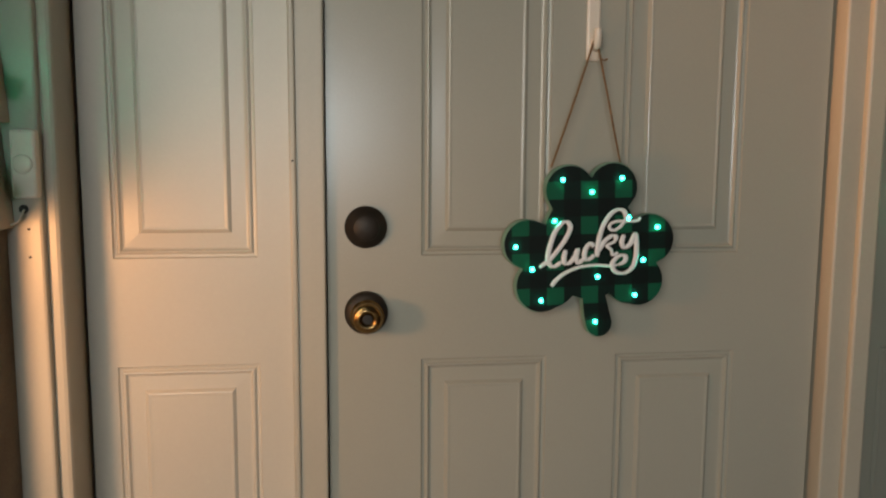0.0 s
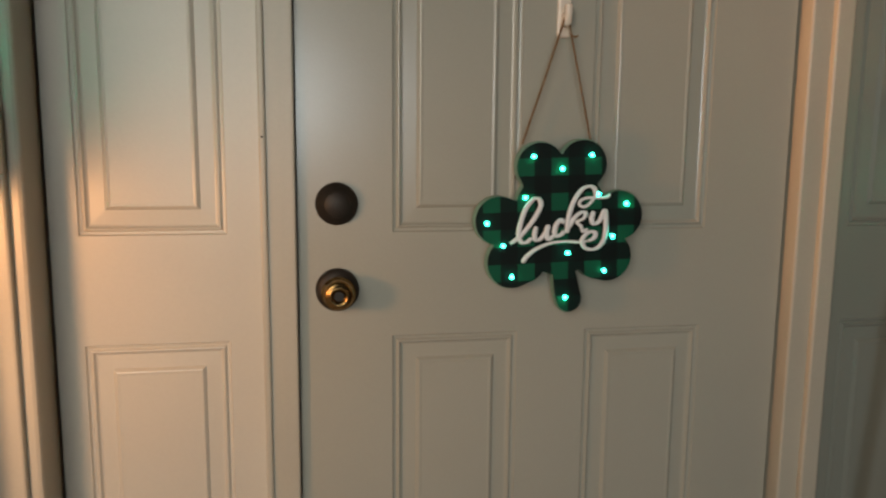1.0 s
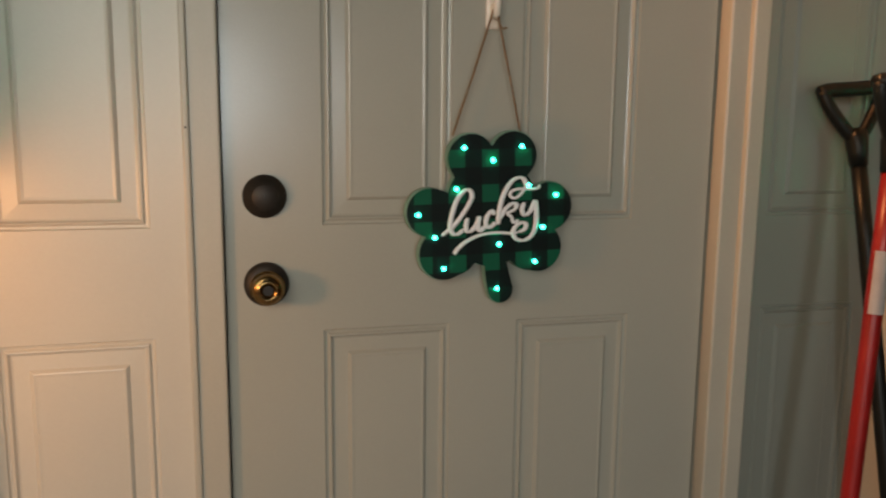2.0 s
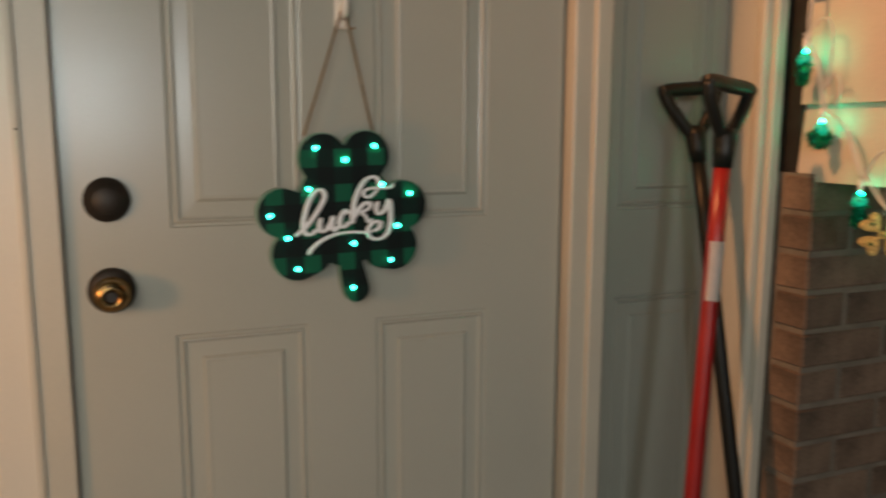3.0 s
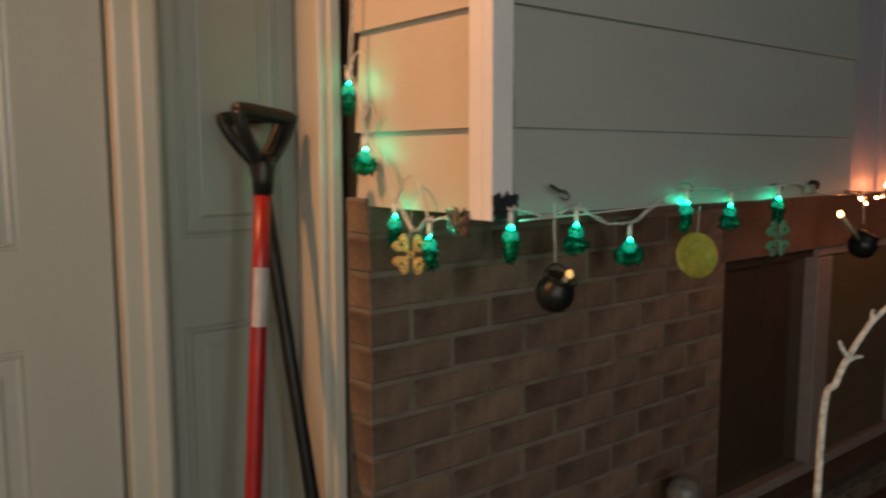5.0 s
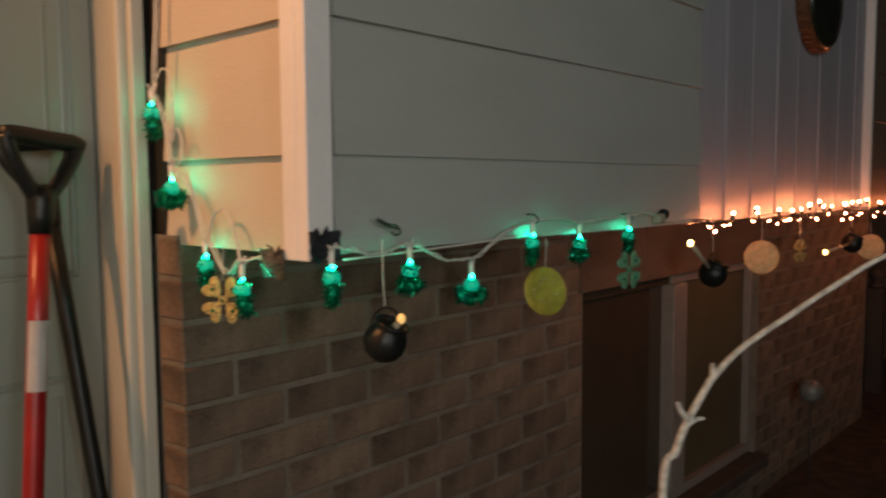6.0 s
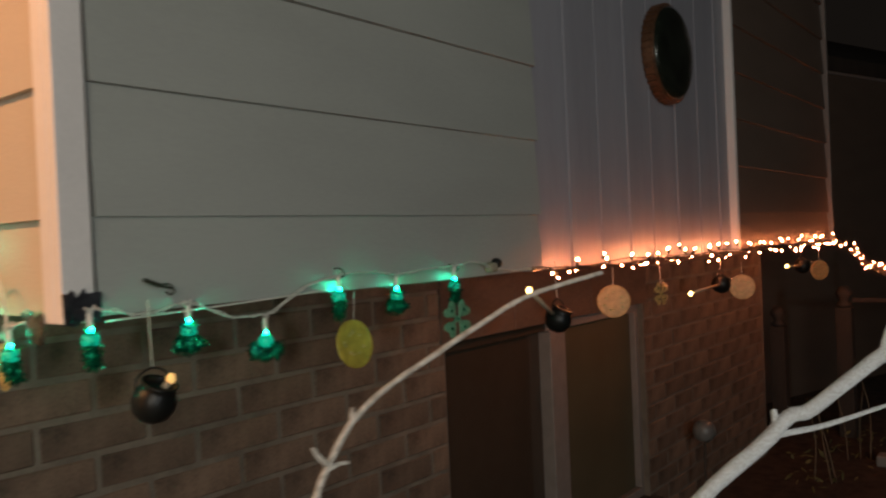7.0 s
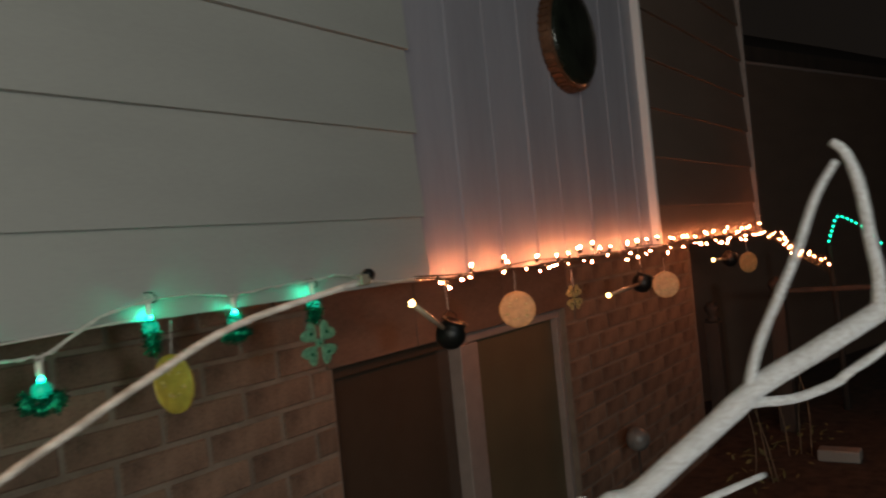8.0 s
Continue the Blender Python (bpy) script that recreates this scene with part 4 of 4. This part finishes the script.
stake_globe((2.138, -0.30, -0.14), 0.40, 0.045, "pale frosted garden globe by the brick wall")
stake_globe((4.131, -0.30, -0.14), 0.37, 0.050, "dim frosted garden globe near the far brick")


def dry_plant(place, stalks, height, spread, seed, label):
    ob = thing("dry_plant", place, label, "plant", "dry plants")
    rnd = random.Random(seed)
    for k in range(stalks):
        a, r = rnd.uniform(0, 6.28), rnd.uniform(0, spread)
        b = Vector((r * math.cos(a), r * math.sin(a), 0))
        t = b + Vector((rnd.uniform(-0.08, 0.08), rnd.uniform(-0.08, 0.08), height * rnd.uniform(0.6, 1.0)))
        m = (b + t) / 2 + Vector((rnd.uniform(-0.03, 0.03), rnd.uniform(-0.03, 0.03), 0))
        part("stalk", tube(bmesh.new(), spline([b, m, t], 4), [0.004 - 0.0003 * i for i in range(9)], 5), DRY_STEM, ob, "", True)
    bm = bmesh.new()
    for k in range(36):
        a, r = rnd.uniform(0, 6.28), spread * math.sqrt(rnd.random()) * 1.6
        p = Vector((r * math.cos(a), r * math.sin(a), rnd.uniform(0.01, 0.16)))
        u = Vector((rnd.gauss(0, 1), rnd.gauss(0, 1), rnd.gauss(0, 0.5))).normalized() * rnd.uniform(0.015, 0.035)
        v = u.cross(Vector((rnd.gauss(0, 0.4), rnd.gauss(0, 0.4), 1))).normalized() * rnd.uniform(0.006, 0.012)
        q = [bm.verts.new(p + e) for e in (-u, v, u, -v)]
        c = bm.verts.new(p + Vector((0, 0, 0.004)))
        for i in range(4):
            bm.faces.new((q[i], q[(i + 1) % 4], c))
    tagged(part("leaves", bm, DRY_LEAF, ob, "yellow-green withered leaves"), kind="stuff")


dry_plant((5.00, -0.60, -0.14), 3, 0.50, 0.13, 3, "thin dry stalks with yellow-green leaves at night")
dry_plant((5.60, -0.62, -0.14), 3, 0.60, 0.14, 5, "thin dry garden stalks in the dark bed")
dry_plant((6.10, -1.45, -0.14), 4, 0.70, 0.16, 8, "tall dry garden stalks beyond the branch")


def neighbour_house():
    house = thing("neighbour_house", (7.83, -0.14, -0.14), "dark brown neighbouring house with a pale fascia board", "house", kind="structure")
    part("wall", a_box(0.0, 0.30, -8.0, 1.6, 0.0, FASCIA_Z), DARK_SIDING, house)
    part("fascia", a_box(-0.06, 0.0, -8.0, 1.6, FASCIA_Z, FASCIA_Z + 0.08, bevel=0.01), TRIM_PAINT, house, "pale fascia board under the roof edge")
    bm = bmesh.new()
    vs = [bm.verts.new((x, y, FASCIA_Z + z)) for y in (-8.0, 1.6) for x, z in ((-0.08, 0.12), (3.2, 1.6), (3.2, 1.48), (-0.08, 0.0))]
    for q in ((0, 1, 5, 4), (1, 2, 6, 5), (2, 3, 7, 6), (3, 0, 4, 7), (3, 2, 1, 0), (4, 5, 6, 7)):
        bm.faces.new([vs[k] for k in q])
    part("roof", bm, WEATHERED, house, "dark sloping roof")
    house.rotation_euler.z = radians(72.5)


FASCIA_Z = 2.50
neighbour_house()


# ---------------------------------------------------------------- lower window
def lower_window():
    win = thing("window_1", (3.14, -0.13, 0.065), "dark sliding window in the brick with grey frame", "window", kind="structure")
    o = Vector((3.14, -0.13, 0.065))

    def wbox(name, x0, x1, y0, y1, z0, z1, material, bevel=0.0, label=""):
        bm = a_box(x0 - o.x, x1 - o.x, y0 - o.y, y1 - o.y, z0 - o.z, z1 - o.z, bevel=bevel)
        return part(name, bm, material, win, label)
    # Left top and side pieces share the pane's dark colour, not frame paint.
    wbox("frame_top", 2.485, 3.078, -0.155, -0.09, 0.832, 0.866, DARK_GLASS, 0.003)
    wbox("frame_top", 3.080, 3.795, -0.165, -0.09, 0.832, 0.866, WINDOW_PAINT, 0.003)
    wbox("frame_bottom", 2.485, 3.795, -0.165, -0.09, 0.065, 0.10, WINDOW_PAINT, 0.003)
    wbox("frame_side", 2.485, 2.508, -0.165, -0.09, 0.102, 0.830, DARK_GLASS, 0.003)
    wbox("frame_side", 3.767, 3.795, -0.165, -0.09, 0.102, 0.830, WINDOW_PAINT, 0.003)
    wbox("mullion", 3.080, 3.182, -0.172, -0.09, 0.102, 0.830, WINDOW_PAINT, 0.004, "grey vertical mullion")
    wbox("pane", 2.510, 3.078, -0.125, -0.115, 0.102, 0.830, DARK_GLASS, label="dark glass pane")
    wbox("screen", 3.184, 3.765, -0.140, -0.132, 0.102, 0.830, SCREEN, label="olive insect screen")
    wbox("sill", 2.46, 3.82, -0.240, -0.10, 0.015, 0.063, WEATHERED, 0.006, "dark weathered sill")


lower_window()
lintel = setting("lintel", a_box(2.46, 3.82, -0.180, -0.10, 0.870, 1.075), LINTEL, "rust-brown timber lintel over the window", "lintel")
for a, b in ((2.455, 2.83), (2.834, 3.34), (3.344, 3.825)):
    part("board", a_box(a, b, -0.196, -0.178, 0.868, 1.076, bevel=0.003), LINTEL, lintel)


# ---------------------------------------------------------------- brickwork
def brick_mesh(length, height, depth, seed):
    bm = a_box(-length / 2, length / 2, -depth / 2, depth / 2, -height / 2, height / 2, bevel=0.0)
    bmesh.ops.bevel(bm, geom=bm.edges[:], offset=0.004, segments=1, affect="EDGES")
    for v in bm.verts:
        v.co += Vector((noise.noise(v.co * 21 + Vector((seed, 0, 0))), noise.noise(v.co * 17 + Vector((0, seed, 0))), noise.noise(v.co * 19 + Vector((0, 0, seed))))) * 0.0022
    return mesh_of("brick", bm, BRICK)


COURSE, BRICK_L = 0.073, 0.2115
FULL = [brick_mesh(BRICK_L - 0.009, COURSE - 0.009, 0.075, s) for s in (1.3, 4.1, 8.8)]
HALF = [brick_mesh(BRICK_L / 2 - 0.009, COURSE - 0.009, 0.075, s) for s in (2.3, 6.1)]


def brick_wall(name, x0, x1, z1, face, hole, label, limit, backing):
    """Running bond down from z1. face: y of the front. hole: (x0, x1, z0, z1) of the window."""
    bm = bmesh.new()
    for b in backing:
        box(bm, *b)
    wall = setting(name, bm, MORTAR, label, "wall")
    rnd = random.Random(len(name))
    spots = []
    course, z = 0, z1 - COURSE / 2
    while z > -0.14:
        x = x0
        first = course % 2 == 1
        while x < x1 - 0.05:
            l = BRICK_L / 2 if first or x + BRICK_L > x1 + 0.02 else BRICK_L
            first = False
            a, b = x, x + l
            blocked = hole and b > hole[0] + 0.02 and a < hole[1] - 0.02 and hole[2] - 0.06 < z < hole[3] + 0.20
            if blocked:
                for c, d in ((a, min(b, hole[0])), (max(a, hole[1]), b)):
                    if d - c > 0.03:
                        spots.append(((c + d) / 2, z, "f" if d - c > 0.15 else "h", (d - c) / (BRICK_L if d - c > 0.15 else BRICK_L / 2)))
            else:
                spots.append(((a + b) / 2, z, "f" if l > 0.15 else "h", 1.0))
            x += l
        course, z = course + 1, z - COURSE
    rest = bmesh.new()
    for i, (x, z, kind, cut) in enumerate(sorted(spots)):
        me = rnd.choice({"f": FULL, "h": HALF}[kind])
        m = pose(x, face + 0.0375 + rnd.uniform(-0.0015, 0.0015), z, rnd.uniform(-0.5, 0.5), rnd.uniform(-0.3, 0.3), rnd.uniform(-0.4, 0.4)) @ Matrix.Diagonal((cut, 1, 1, 1))
        if i < limit:
            ob = new("brick", me)
            ob.parent, ob.matrix_basis = wall, m
        else:
            n0 = len(rest.verts)
            rest.from_mesh(me)
            rest.verts.ensure_lookup_table()
            bmesh.ops.transform(rest, matrix=m, verts=rest.verts[n0:])
    if len(rest.verts):
        tagged(part("far_bricks", rest, BRICK, wall), kind="stuff")
    else:
        rest.free()


TOP_Z = 1.093
brick_wall("wall_brick", 1.236, 5.41, TOP_Z, -0.190, (2.475, 3.80, 0.065, 0.87), "brown-red brick wall below the overhanging siding", 300,
           [(1.2435, 2.476, -0.1865, -0.102, -0.16, TOP_Z), (2.478, 3.797, -0.176, -0.116, 0.875, 1.06), (2.478, 3.797, -0.1865, -0.116, -0.16, 0.012), (3.797, 5.40, -0.1865, -0.116, -0.16, TOP_Z)])
brick_wall("wall_brick_left", -2.034, -0.406, TOP_Z, -0.190, None, "brown-red brick wall beside the doorbell", 60,
           [(-2.03, -0.412, -0.1865, -0.114, -0.16, TOP_Z)])
setting("wall_lower_back", a_box(1.26, 5.40, -0.088, 0.0, -0.16, 1.06), DARK_HOLE, "dark wall core behind window and brick", "wall")
